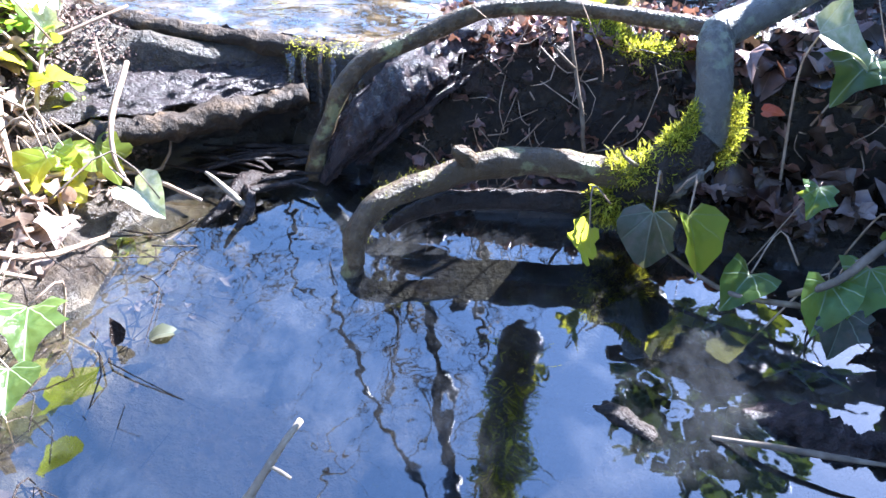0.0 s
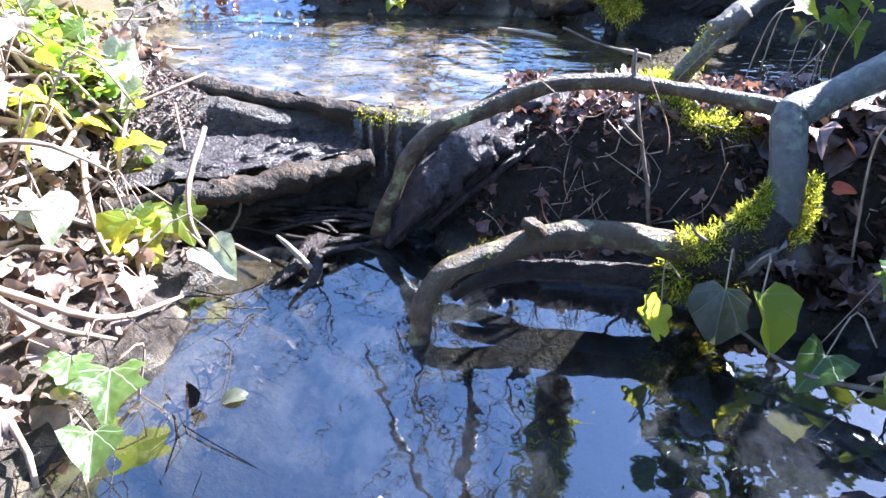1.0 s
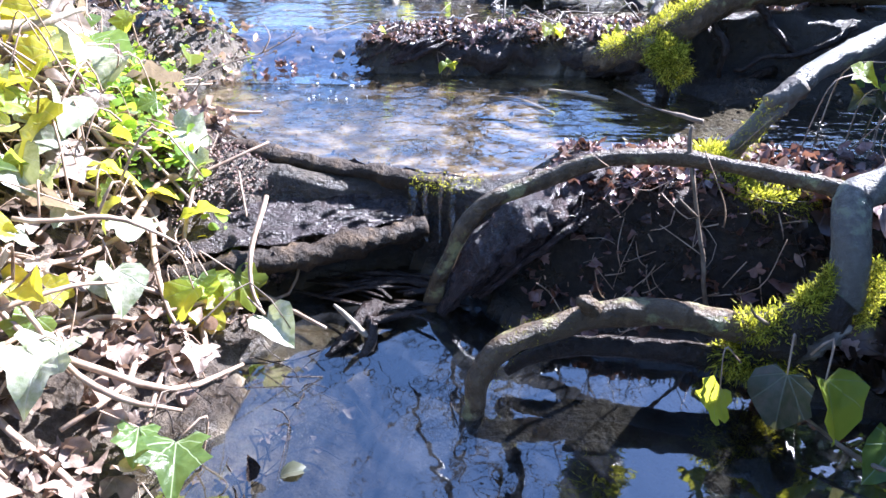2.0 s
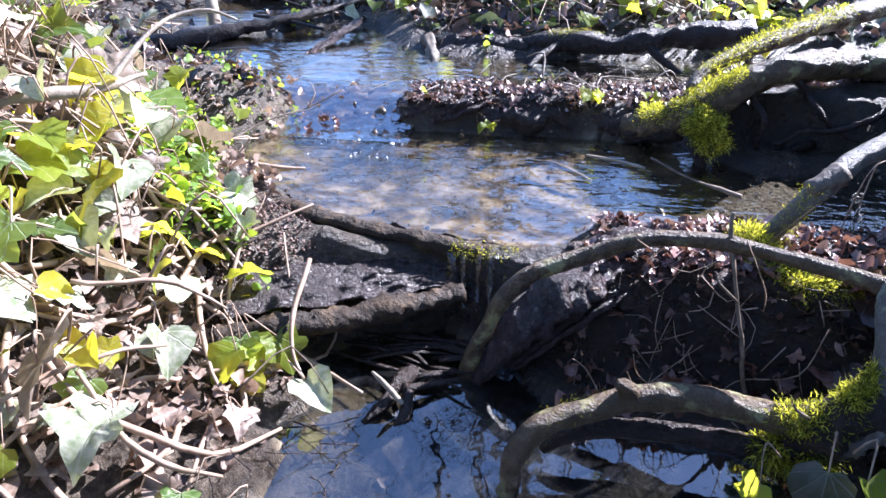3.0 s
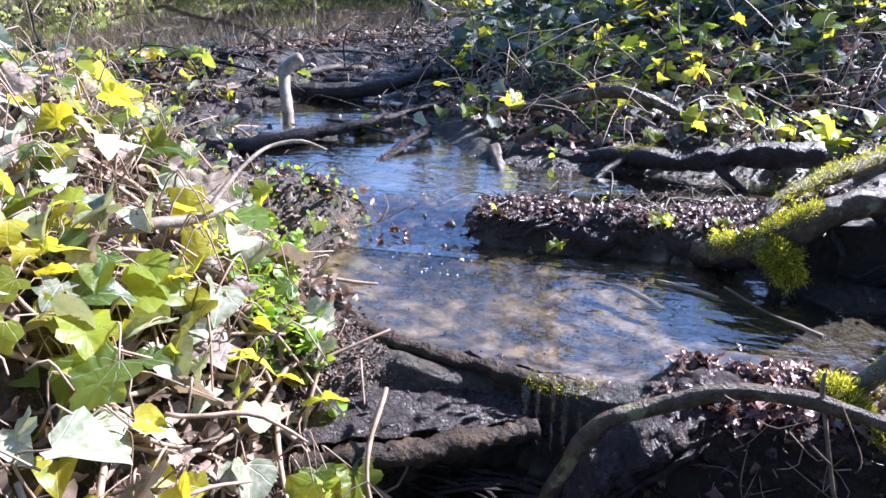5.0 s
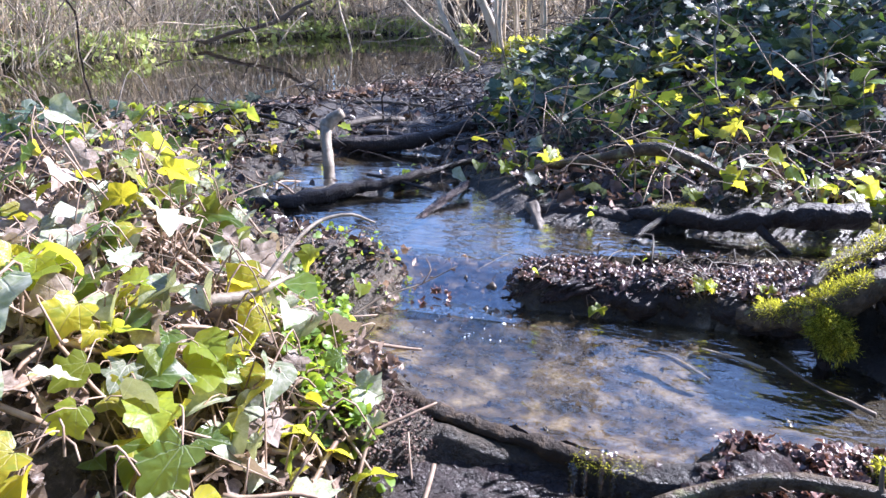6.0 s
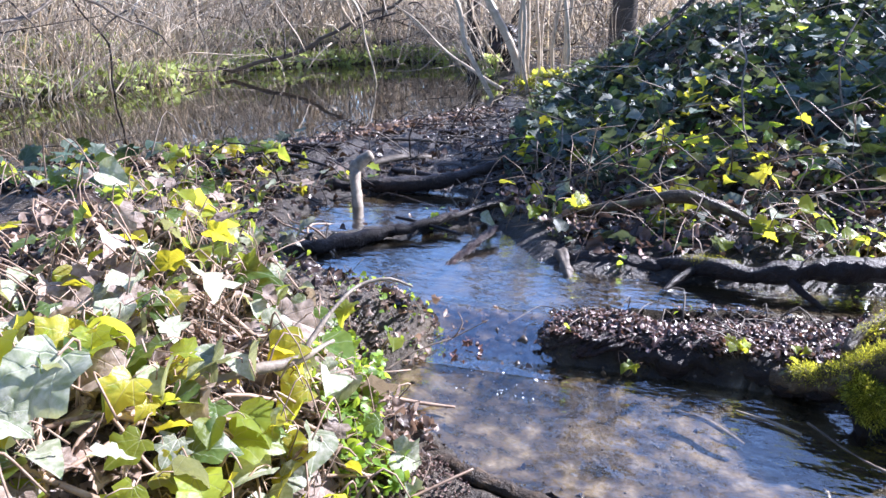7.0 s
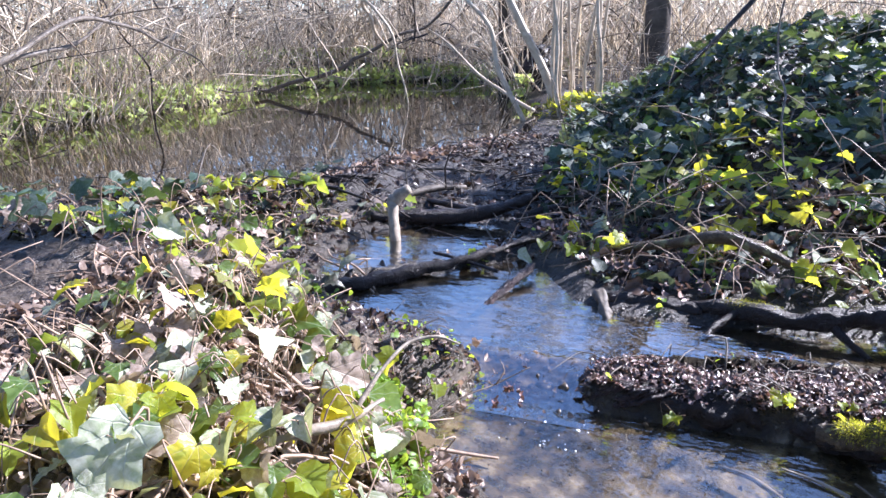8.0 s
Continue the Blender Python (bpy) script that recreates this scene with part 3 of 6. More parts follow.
# ---- water ----
def water_sheet(name, poly, level, grow, step, mat, label, keep_front=False):
    """A level sheet cut to its shore, a little wider so that it runs into the bank."""
    p = np.array(poly)
    xs, ys = np.arange(p[:, 0].min() - grow, p[:, 0].max() + grow + step, step), np.arange(p[:, 1].min() - grow, p[:, 1].max() + grow + step, step)
    gx, gy = np.meshgrid(xs, ys)
    d = signed(poly, gx.ravel(), gy.ravel())
    lim = np.full(d.shape, grow)
    if keep_front:
        lim = np.where((gy.ravel() < 1.0) & (gx.ravel() > -0.52) & (gx.ravel() < 0.0), 0.0, grow)
    ok = d < lim
    if name == "water_middle_pool":
        ok &= ~((gy.ravel() < 1.63) & (gx.ravel() > -0.79) & (gx.ravel() < -0.43))
    nx = len(xs)
    rows = [(j, j + 1, j + nx + 1, j + nx) for r in range(len(ys) - 1) for j in range(r * nx, r * nx + nx - 1) if ok[j] and ok[j + 1] and ok[j + nx] and ok[j + nx + 1]]
    used = sorted({i for f in rows for i in f})
    index = {k: n for n, k in enumerate(used)}
    v = [(gx.ravel()[k], gy.ravel()[k], level) for k in used]
    ob = new(name, mesh_of(name, v, [tuple(index[i] for i in f) for f in rows], mat))
    return tagged(ob, label, "water", kind="structure")


water_sheet("water_lower_pool", LOWER, -0.02, 0.05, 0.02, WATER_STILL, "still clear pool mirroring blue sky over mud")
water_sheet("water_upper_pool", UPPER, 0.12, 0.04, 0.0125, WATER_FLOW, "shallow rippling stream water over brown silt", True)
water_sheet("water_middle_pool", MIDDLE, 0.175, 0.03, 0.02, WATER_BRIGHT, "shallow running water between roots")
water_sheet("water_side_pool", SIDE, 0.2, 0.03, 0.02, WATER_BRIGHT, "small bright pool below the barrage")
water_sheet("water_pond", POND, 0.27, 0.1, 0.1, WATER_POND, "wide still brown pond mirroring reeds")


def veil(points_at, nu, nv, mat, name, label):
    v = [points_at(a / nu, b / nv) for b in range(nv + 1) for a in range(nu + 1)]
    f = [(b * (nu + 1) + a, (b + 1) * (nu + 1) + a, (b + 1) * (nu + 1) + a + 1, b * (nu + 1) + a + 1) for b in range(nv) for a in range(nu)]
    ob = new(name, mesh_of(name, v, f, mat))
    return tagged(ob, label, "water", kind="structure")


def strand(k):
    """One of the threads into which the fall divides below the lip."""
    r = random.Random(40 + k)
    lo, wide, long = -0.25 + 0.022 * k + r.uniform(0, .006), r.uniform(.009, .017), r.uniform(.6, 1.0)

    def at(u, w):
        w = w * long
        x = lo + wide * (u - .5) * (1 - .55 * w) + 0.012 * w + 0.004 * noise.noise((k * 3.1, w * 5, 2))
        y = 0.965 - 0.115 * w ** 0.8 + 0.006 * noise.noise((k * 1.7, w * 2.5, 0)) - .004 * (1 - (2 * u - 1) ** 2)
        z = 0.122 - 0.145 * w ** 1.4 + 0.003 * noise.noise((u * 4 + k, w * 6, 4))
        return x, y, z
    return at


def rapid_at(u, w):
    x = -0.80 + 0.38 * u
    y = 1.68 - 0.30 * w
    t = min(1, max(0, (w - 0.2) / 0.6))
    z = 0.1765 - 0.055 * t * t * (3 - 2 * t)
    amp = math.sin(math.pi * min(1, w)) ** 0.7
    z += 0.6 * amp * (0.011 * noise.noise((x * 20, y * 26, 0.3)) + 0.007 * noise.noise((x * 55, y * 70, 1.3)))
    return x, y, z


for k in range(8):
    veil(strand(k), 6, 22, WATER_SLIDE, "water_fall", "thin thread of water sliding over the log")
veil(rapid_at, 60, 60, WATER_BRIGHT, "water_rapid", "small riffle of broken water over stones")


# ---- branches and roots by the water ----
def moss_tufts(points, radii, count, seed, length=0.014, droop=0.0, up=0.35):
    count, length = (int(count * 4.2), length * 0.42) if length < 0.03 else (count, length)
    """Short blades standing out round a line."""
    rng = np.random.RandomState(seed)
    ps, rs = spline(points, radii, 0.01)
    k = rng.randint(0, len(ps), count)
    n = rng.randn(count, 3)
    n[:, 2] += up
    n /= np.linalg.norm(n, axis=1)[:, None]
    clump = 1 + 0.35 * np.sin(ps[k, 0] * 140 + n[:, 0] * 5) * np.sin(ps[k, 2] * 120 + n[:, 2] * 4)
    root = ps[k] + rng.randn(count, 3) * 0.004 + n * (rs[k] * clump * rng.uniform(0.75, 1.02, count))[:, None]
    way = n + rng.randn(count, 3) * 0.45
    way[:, 2] -= droop
    way /= np.linalg.norm(way, axis=1)[:, None]
    ln = length * rng.uniform(0.5, 1.3, count)
    side = np.cross(way, rng.randn(count, 3))
    side /= np.linalg.norm(side, axis=1)[:, None] + 1e-9
    w = (ln * 0.1)[:, None]
    bend = way + rng.randn(count, 3) * 0.35
    v = np.stack([root - side * w, root + side * w, root + way * (ln * 0.55)[:, None] + side * w * 0.9, root + way * (ln * 0.55)[:, None] - side * w * 0.9,
                  root + way * (ln * 0.6)[:, None] + bend * (ln * 0.45)[:, None]], axis=1).reshape(-1, 3)
    i = np.arange(0, count * 5, 5)
    f = np.column_stack([i, i + 1, i + 2, i + 3]).tolist() + np.column_stack([i + 3, i + 2, i + 4]).tolist()
    return v, f


# bough that arches into the lower pool, with its mossy stump and upright stem
bough = thing("arched_bough", (0.29, 0.66, 0.0), "grey-brown alder bough arching into the pool, mossy at its stump", "branch")
arch = part("bough", tube([(-.12, .57, -.08), (-.118, .578, -.04), (-.111, .585, -.007), (-.107, .60, .024), (-.078, .625, .055), (-.025, .645, .068), (.029, .665, .079), (.096, .667, .089), (.147, .662, .088), (.20, .655, .082), (.24, .652, .09)],
                          [.013, .013, .0135, .0145, .0155, .0155, .016, .0175, .0185, .0195, .021], 14, 0.008, 0.05, 1), BARK, bough)
part("knot", tube([(.03, .663, .088), (.018, .655, .104), (.008, .652, .112)], [.012, .011, .006], 9, 0.005, 0.1, 2), BARK, arch)
part("side_twig", tube([(.225, .64, .10), (.205, .632, .118), (.198, .63, .128)], [.003, .002, .001], 6, 0.006), TWIG, arch)
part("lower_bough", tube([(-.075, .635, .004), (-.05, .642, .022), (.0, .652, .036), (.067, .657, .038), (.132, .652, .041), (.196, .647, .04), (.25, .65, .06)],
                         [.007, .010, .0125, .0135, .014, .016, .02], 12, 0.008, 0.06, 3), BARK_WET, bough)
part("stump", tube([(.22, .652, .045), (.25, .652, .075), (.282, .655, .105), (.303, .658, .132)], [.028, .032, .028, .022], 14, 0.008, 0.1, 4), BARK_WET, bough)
part("bark_flap", tube([(.258, .624, .062), (.272, .622, .082), (.288, .625, .100), (.302, .634, .114)], [.011, .016, .014, .008], 14, 0.004, 0.22, 40, 0.6), WOOD_OLD, bough, "peeling pale bark")
post = part("stem", tube([(.304, .658, .12), (.303, .664, .16), (.30, .672, .19), (.298, .688, .217), (.303, .705, .236), (.33, .715, .246), (.377, .73, .266), (.46, .75, .31), (.56, .77, .37)],
                         [.0215, .0205, .0195, .0195, .021, .0185, .018, .018, .017], 16, 0.007, 0.025, 5), BARK_GREY, bough, "smooth grey upright stem")
part("side_limb", tube([(.31, .709, .236), (.291, .735, .232), (.243, .775, .226), (.185, .81, .222), (.122, .838, .217), (.04, .848, .206), (-.039, .848, .171), (-.112, .83, .145), (-.148, .812, .108), (-.168, .803, .065), (-.185, .795, .03), (-.196, .79, -.02)],
                       [.0105, .0105, .0105, .0105, .011, .0115, .0115, .012, .0125, .012, .013, .014], 12, 0.008, 0.05, 6), BARK, post, "bowed side limb reaching over the fall")
part("moss", moss_tufts([(.205, .65, .088), (.235, .645, .09), (.262, .645, .095), (.275, .65, .108)], [.016, .020, .018, .012], 1200, 1, 0.016), MOSS, bough, "bright yellow-green moss")
part("moss", moss_tufts([(.19, .645, .045), (.215, .642, .04), (.245, .635, .045)], [.018, .024, .026], 900, 2, 0.02, 0.6, 0.0), MOSS, bough, "drooping moss")
part("moss", moss_tufts([(.262, .648, .125), (.274, .652, .135)], [.014, .012], 560, 3, 0.015), MOSS, bough, "moss collar")
part("moss", moss_tufts([(.28, .652, .135), (.282, .66, .165)], [.007, .003], 220, 31, 0.014), MOSS, bough, "moss creeping up the stem")
part("moss", moss_tufts([(.322, .642, .11), (.328, .652, .14), (.326, .657, .175)], [.007, .005, .003], 360, 32, 0.016), MOSS, bough, "moss creeping up the stem")
part("moss", moss_tufts([(-.10, .602, .02), (-.07, .628, .06), (.0, .653, .077)], [.0145, .0155, .016], 260, 4, 0.005), MOSS, bough, "thin moss film")

# bark slab leaning down from the ridge beside the fall
slab_geo = tube([(-.185, .785, -.02), (-.14, .81, .035), (-.098, .835, .075), (-.037, .875, .118), (.032, .93, .15), (.07, .97, .15)], [.022, .032, .042, .052, .05, .035], 22, 0.006, 0.12, 8, 0.42)
slab = thing("bark_slab", (-.1, .83, 0), "long dark slab of ridged bark leaning beside the fall", "log")
part("slab", slab_geo, BARK_SLAB, slab)
for k in range(9):
    o = 0.011 * (k - 4)
    part("ridge", tube([(-.16 + o * .8, .795 - o * .3, .0 + abs(o) * .2), (-.098 + o, .828 - o * .6, .078 - abs(o) * .3), (-.03 + o, .866 - o * .6, .122 - abs(o) * .3), (.03 + o, .915 - o * .4, .152 - abs(o) * .3)],
                       [.003, .006, .007, .004], 6, 0.012, 0.25, 60 + k, 1, .0016), BARK_SLAB, slab)

# the two dam logs
lip = thing("lip_log", (-.35, .96, .08), "wet ochre log forming the lip of the upper pool", "log")
part("log", tube([(-.56, 1.0, .14), (-.484, .972, .136), (-.38, .96, .124), (-.275, .952, .112), (-.19, .945, .104)], [.015, .018, .019, .018, .011], 14, 0.01, 0.12, 9), LOG_OCHRE, lip)
part("moss", moss_tufts([(-.24, .945, .112), (-.2, .942, .105), (-.14, .945, .108)], [.013, .012, .009], 420, 5, 0.012, 0.7, 0.0), MOSS, lip, "brown-green trailing moss")
step_log = thing("step_log", (-.36, .82, 0), "half-rotten brown log lying across the foot of the mud face", "log")
part("log", tube([(-.56, .718, .057), (-.466, .758, .061), (-.383, .801, .057), (-.301, .849, .057), (-.235, .88, .059)], [.02, .022, .021, .019, .014], 18, 0.007, 0.14, 10, .85), LOG_OCHRE, step_log)
part("broken_end", tube([(-.25, .874, .056), (-.232, .884, .06), (-.216, .89, .062)], [.015, .018, .014], 12, 0.006, 0.2, 11), LOG_OCHRE, step_log, "splintered end")

# mud face between the logs
def mud_face(u, w):
    x = -.56 + .53 * u
    y = .99 - .035 * u - max(.25 - .29 * u, .06) * w + .012 * noise.noise((x * 22, w * 9, 2.0)) + .003 * noise.noise((x * 60 + w * 20, w * 30, 7.0))
    z = .139 - .03 * u - (.056 - .015 * u + .10 * float(smooth(.6, .78, u))) * w ** .5 + .008 * noise.noise((x * 30, w * 12, 5.0)) + .0035 * noise.noise((x * 90 + w * 40, w * 22, 3.0)) + .002 * noise.noise((x * 200, w * 60, 9.0)) - .004 * w * w
    return x, y, z


nu, nv = 120, 54
mv = [mud_face(a / nu, b / nv) for b in range(nv + 1) for a in range(nu + 1)] + [tuple(np.array(mud_face(a / nu, b / nv)) + (0, .06, -.04)) for b in range(nv + 1) for a in range(nu + 1)]
mf = [(b * (nu + 1) + a, (b + 1) * (nu + 1) + a, (b + 1) * (nu + 1) + a + 1, b * (nu + 1) + a + 1) for b in range(nv) for a in range(nu)]
MUD = bark_material("slick_mud", (0.010, 0.007, 0.0065), (0.034, 0.0255, 0.0245), (0.095, 0.075, 0.072), 0.36, 48, 0.012)
tagged(new("mud_face", mesh_of("mud_face", mv, mf, MUD)), "slick grey-brown mud face between two logs", "mud bank", kind="structure")

# overhanging turf of the debris ridge
turf = thing("turf_overhang", (.3, .9, .1), "dark matted turf and roots overhanging the lower pool", "turf")
part("turf", tube([(-.05, .965, .115), (.03, .93, .128), (.12, .90, .13), (.25, .888, .125), (.42, .87, .13), (.6, .83, .16), (.8, .8, .2)], [.03, .045, .05, .05, .05, .055, .05], 30, 0.006, 0.1, 70, .5), TURF, turf)
part("clod", tube([(-.02, .90, .11), (.04, .875, .105), (.09, .865, .09)], [.02, .03, .02], 12, 0.01, 0.25, 71, .7), TURF, turf)
part("clod", tube([(.16, .865, .105), (.22, .855, .095), (.28, .85, .095), (.33, .855, .105)], [.022, .03, .028, .02], 12, 0.01, 0.25, 72, .7), TURF, turf)

# thin upright twig before the ridge
solid("standing_twig", joined([tube([(.198, .765, .0), (.187, .772, .05), (.172, .79, .115), (.158, .812, .18), (.147, .83, .245), (.1455, .832, .262)], [.0034, .003, .0028, .0032, .0027, .0022], 8, 0.012, 0.12, 12, 1, .0015),
                               tube([(.164, .80, .15), (.142, .795, .172), (.132, .79, .185)], [.0024, .002, .001], 6, 0.01)]), TWIG, "thin grey twig standing upright in the mud", "twig")

# mossy root elbow and cut branch behind the stem
elbow = thing("mossy_root", (.26, .9, .05), "old root under thick bright moss on the ridge", "root")
part("root", tube([(.195, .985, .15), (.205, .935, .155), (.222, .895, .142), (.26, .86, .132), (.32, .85, .14), (.40, .86, .155), (.52, .88, .19)], [.02, .024, .026, .022, .018, .016, .014], 12, 0.01, 0.1, 13), BARK_WET, elbow)
part("moss", moss_tufts([(.198, .965, .16), (.205, .935, .165), (.225, .89, .15), (.265, .858, .14)], [.018, .024, .025, .02], 1900, 6, 0.018), MOSS, elbow, "thick sunlit moss")
part("moss", moss_tufts([(.25, .86, .14), (.32, .848, .146), (.40, .858, .16)], [.020, .018, .013], 1300, 7, 0.015, 0.25), MOSS, elbow, "mossy edge")
cut = thing("cut_branch", (.3, .96, .15), "grey branch with a sawn stub, propped over the ridge", "branch")
main = part("branch", tube([(.215, .965, .14), (.253, .952, .205), (.285, .952, .252), (.325, .978, .284), (.37, 1.005, .302), (.44, 1.05, .32), (.6, 1.12, .38)], [.013, .0145, .0155, .0165, .017, .018, .02], 14, 0.008, 0.05, 14), BARK_GREY, cut)
part("stub", tube([(.31, .966, .272), (.285, .95, .262), (.268, .942, .254)], [.0155, .0155, .0145], 12, 0.006, 0.08, 15), WOOD_OLD, main, "sawn stub")
part("moss", moss_tufts([(.225, .955, .15), (.25, .946, .19), (.268, .94, .25)], [.012, .014, .014], 420, 8, 0.009), MOSS, cut)

# dark driftwood and stub in the lower pool
drift = thing("driftwood", (-.29, .70, 0), "black waterlogged sticks with one pale broken tip", "driftwood")
part("pale_tip", tube([(-.272, .70, -.012), (-.282, .70, .0), (-.302, .704, .022), (-.317, .701, .043)], [.0048, .0046, .004, .0022], 8, 0.006, 0.1, 16), WOOD_PALE, drift, "pale snapped tip")
part("stick", tube([(-.275, .775, -.015), (-.285, .745, -.002), (-.30, .70, -.008), (-.325, .665, -.02)], [.010, .011, .009, .005], 9, 0.008, 0.2, 17), BARK_WET, drift)
part("stick", tube([(-.29, .74, -.004), (-.272, .72, -.004), (-.27, .69, -.014), (-.278, .665, -.024)], [.009, .010, .008, .005], 9, 0.008, 0.2, 18), BARK_WET, drift)
part("stick", tube([(-.28, .72, -.002), (-.24, .745, -.006), (-.20, .765, -.008)], [.005, .0045, .004], 8, 0.008, 0.2, 19), BARK_WET, drift)
rngd = random.Random(5)
for k in range(22):
    x, y = rngd.uniform(-.34, -.2), rngd.uniform(.76, .85)
    a, l = rngd.uniform(-.5, .5), rngd.uniform(.03, .09)
    part("bark_chip", tube([(x - l * math.cos(a), y - l * math.sin(a), -.016 + rngd.uniform(0, .012)), (x, y, -.012 + rngd.uniform(0, .012)), (x + l * math.cos(a), y + l * math.sin(a), -.016 + rngd.uniform(0, .012))],
                           [.003, rngd.uniform(.004, .008), .002], 6, 0.015, 0.2, 100 + k, .6), BARK_WET, drift)

# log in the near corner, half-sunken billet, near twig
corner = thing("sunken_log", (.33, .35, -.03), "grey waterlogged log lying half under water", "log")
part("log", tube([(0.291, 0.391, -0.036), (0.325, 0.377, -0.026), (0.36, 0.356, -0.018), (0.412, 0.336, -0.014), (0.468, 0.314, -0.008)], [.008, .014, .019, .022, .024], 16, 0.005, 0.22, 20), BARK_SLAB, corner)
part("twig", tube([(.26, .352, -.02), (.30, .335, -.006), (.35, .318, .004), (.42, .30, .012)], [.002, .003, .003, .003], 6, 0.012, 0.1, 21), TWIG, corner)
solid("floating_billet", tube([(0.146, 0.389, -0.027), (0.163, 0.384, -0.024), (0.183, 0.371, -0.022), (0.202, 0.355, -0.024), (0.212, 0.344, -0.028)], [.006, .012, .0135, .012, .005], 14, 0.004, 0.12, 22, .7), BARK_WET, "short mossy billet floating in the pool", "log")
solid("water_twig", joined([tube([(-.166, .262, -.012), (-.15, .275, .01), (-.13, .288, .04), (-.112, .301, .062)], [.0042, .004, .0038, .0034], 8, 0.008, 0.1, 23),
                            tube([(-.14, .281, .026), (-.128, .276, .024), (-.12, .272, .022)], [.002, .002, .0015], 6, 0.006)]), WOOD_PALE, "pale broken twig standing in the pool", "twig")

# ---- roots and logs round the upper pools ----
moss_log = thing("mossy_log", (.2, 1.4, .1), "mossy root log along the edge of the upper pool", "log")
part("log", tube([(-.46, 1.535, .135), (-.38, 1.53, .14), (-.22, 1.522, .142), (-.05, 1.515, .145), (.08, 1.48, .152), (.165, 1.42, .175)],
                 [.026, .034, .038, .04, .038, .032], 24, 0.012, 0.1, 24, 1, .004), BARK_WET, moss_log, "dark rotting end at the waterline")
for k in range(7):
    part("bark_strip", tube([(-.495 + .016 * k, 1.50 - .002 * k, .112 + .002 * k), (-.455 + .018 * k, 1.503 - .002 * k, .143), (-.40 + .022 * k, 1.512, .176 + .004 * (k % 3)), (-.37 + .022 * k, 1.53, .184)],
                            [.004, .009, .008, .004], 7, 0.008, 0.35, 240 + k, .6, .002), BARK_SLAB, moss_log, "splintered bark at the broken end")
part("limb", tube([(.05, 1.475, .15), (.11, 1.45, .168), (.165, 1.415, .197), (.226, 1.405, .237), (.30, 1.43, .284), (.385, 1.45, .302), (.48, 1.5, .296), (.7, 1.56, .28)],
                 [.024, .032, .032, .029, .027, .027, .029, .031], 18, 0.01, 0.08, 24), BARK, moss_log)
for k, (a, b, c) in enumerate((((.29, 1.415, .27), (.305, 1.395, .2), (.31, 1.385, .15)), ((.36, 1.43, .28), (.42, 1.405, .22), (.5, 1.40, .17)), ((.55, 1.40, .24), (.45, 1.385, .20), (.33, 1.375, .165)), ((.42, 1.41, .15), (.34, 1.375, .14), (.29, 1.35, .125)))):
    part("root", tube([a, b, c], [.008, .007, .004], 8, 0.012, 0.15, 250 + k, 1, .004), BARK_WET, moss_log)
part("root", tube([(.20, 1.40, .21), (.19, 1.37, .17), (.20, 1.35, .12), (.205, 1.34, .09)], [.02, .016, .014, .014], 10, 0.01, 0.15, 25), BARK_WET, moss_log)
part("moss", moss_tufts([(.19, 1.39, .205), (.205, 1.36, .19), (.21, 1.345, .17)], [.03, .038, .03], 2200, 9, 0.018, 0.3), MOSS, moss_log, "hanging cushion of moss")
part("moss", moss_tufts([(.09, 1.445, .185), (.15, 1.41, .21), (.21, 1.41, .255), (.26, 1.42, .285)], [.02, .026, .024, .02], 1700, 10, 0.014), MOSS, moss_log, "sunlit moss strip")
limb2 = thing("mossy_limb", (.35, 1.65, .2), "mossy fallen limb sloping up the bank", "branch")
part("limb", tube([(.17, 1.44, .25), (.214, 1.5, .282), (.33, 1.60, .308), (.456, 1.70, .328), (.556, 1.77, .344), (.7, 1.85, .37)], [.012, .017, .019, .021, .023, .024], 12, 0.012, 0.08, 26), BARK, limb2)
part("moss", moss_tufts([(.2, 1.47, .278), (.33, 1.595, .318), (.456, 1.695, .338), (.54, 1.755, .352)], [.014, .018, .018, .016], 1300, 11, 0.013), MOSS, limb2)
solid("root_log", tube([(-.46, 1.905, .15), (-.48, 1.96, .175), (-.515, 2.06, .2)], [.016, .021, .018], 14, 0.014, 0.16, 27), WOOD_OLD, "pale snapped root stump at the water", "root")
solid("fallen_log", tube([(-.53, 2.07, .175), (-.42, 2.06, .182), (-.30, 2.04, .185), (-.2, 2.01, .19)], [.03, .036, .034, .02], 14, 0.014, 0.12, 28), BARK_WET, "dark rotten log beside the channel", "log")
wavy = thing("wavy_root", (.0, 1.97, .17), "sinuous grey root along the channel", "root")
part("root", tube([(-.25, 2.04, .19), (-.127, 2.01, .212), (-.05, 1.975, .222), (.01, 1.96, .216), (.06, 1.95, .22), (.114, 1.955, .228), (.212, 1.965, .245), (.4, 2.0, .25)], [.022, .028, .03, .029, .028, .032, .034, .036], 16, 0.012, 0.09, 29), BARK_WET, wavy)
part("side_root", tube([(-.10, 1.99, .215), (-.16, 1.93, .19), (-.2, 1.88, .165)], [.014, .012, .007], 10, 0.012, 0.12, 129), BARK_WET, wavy)
part("side_root", tube([(.12, 1.95, .23), (.16, 1.90, .2), (.22, 1.86, .165)], [.013, .011, .006], 10, 0.012, 0.12, 130), BARK_WET, wavy)
part("moss", moss_tufts([(-.14, 2.01, .225), (-.06, 1.98, .238), (.0, 1.965, .235)], [.014, .016, .012], 420, 131, 0.01), MOSS, wavy, "thin olive moss on its back")
stick_log = thing("weir_log", (-1.2, 2.05, .15), "dark log lying across the stream as a weir", "log")
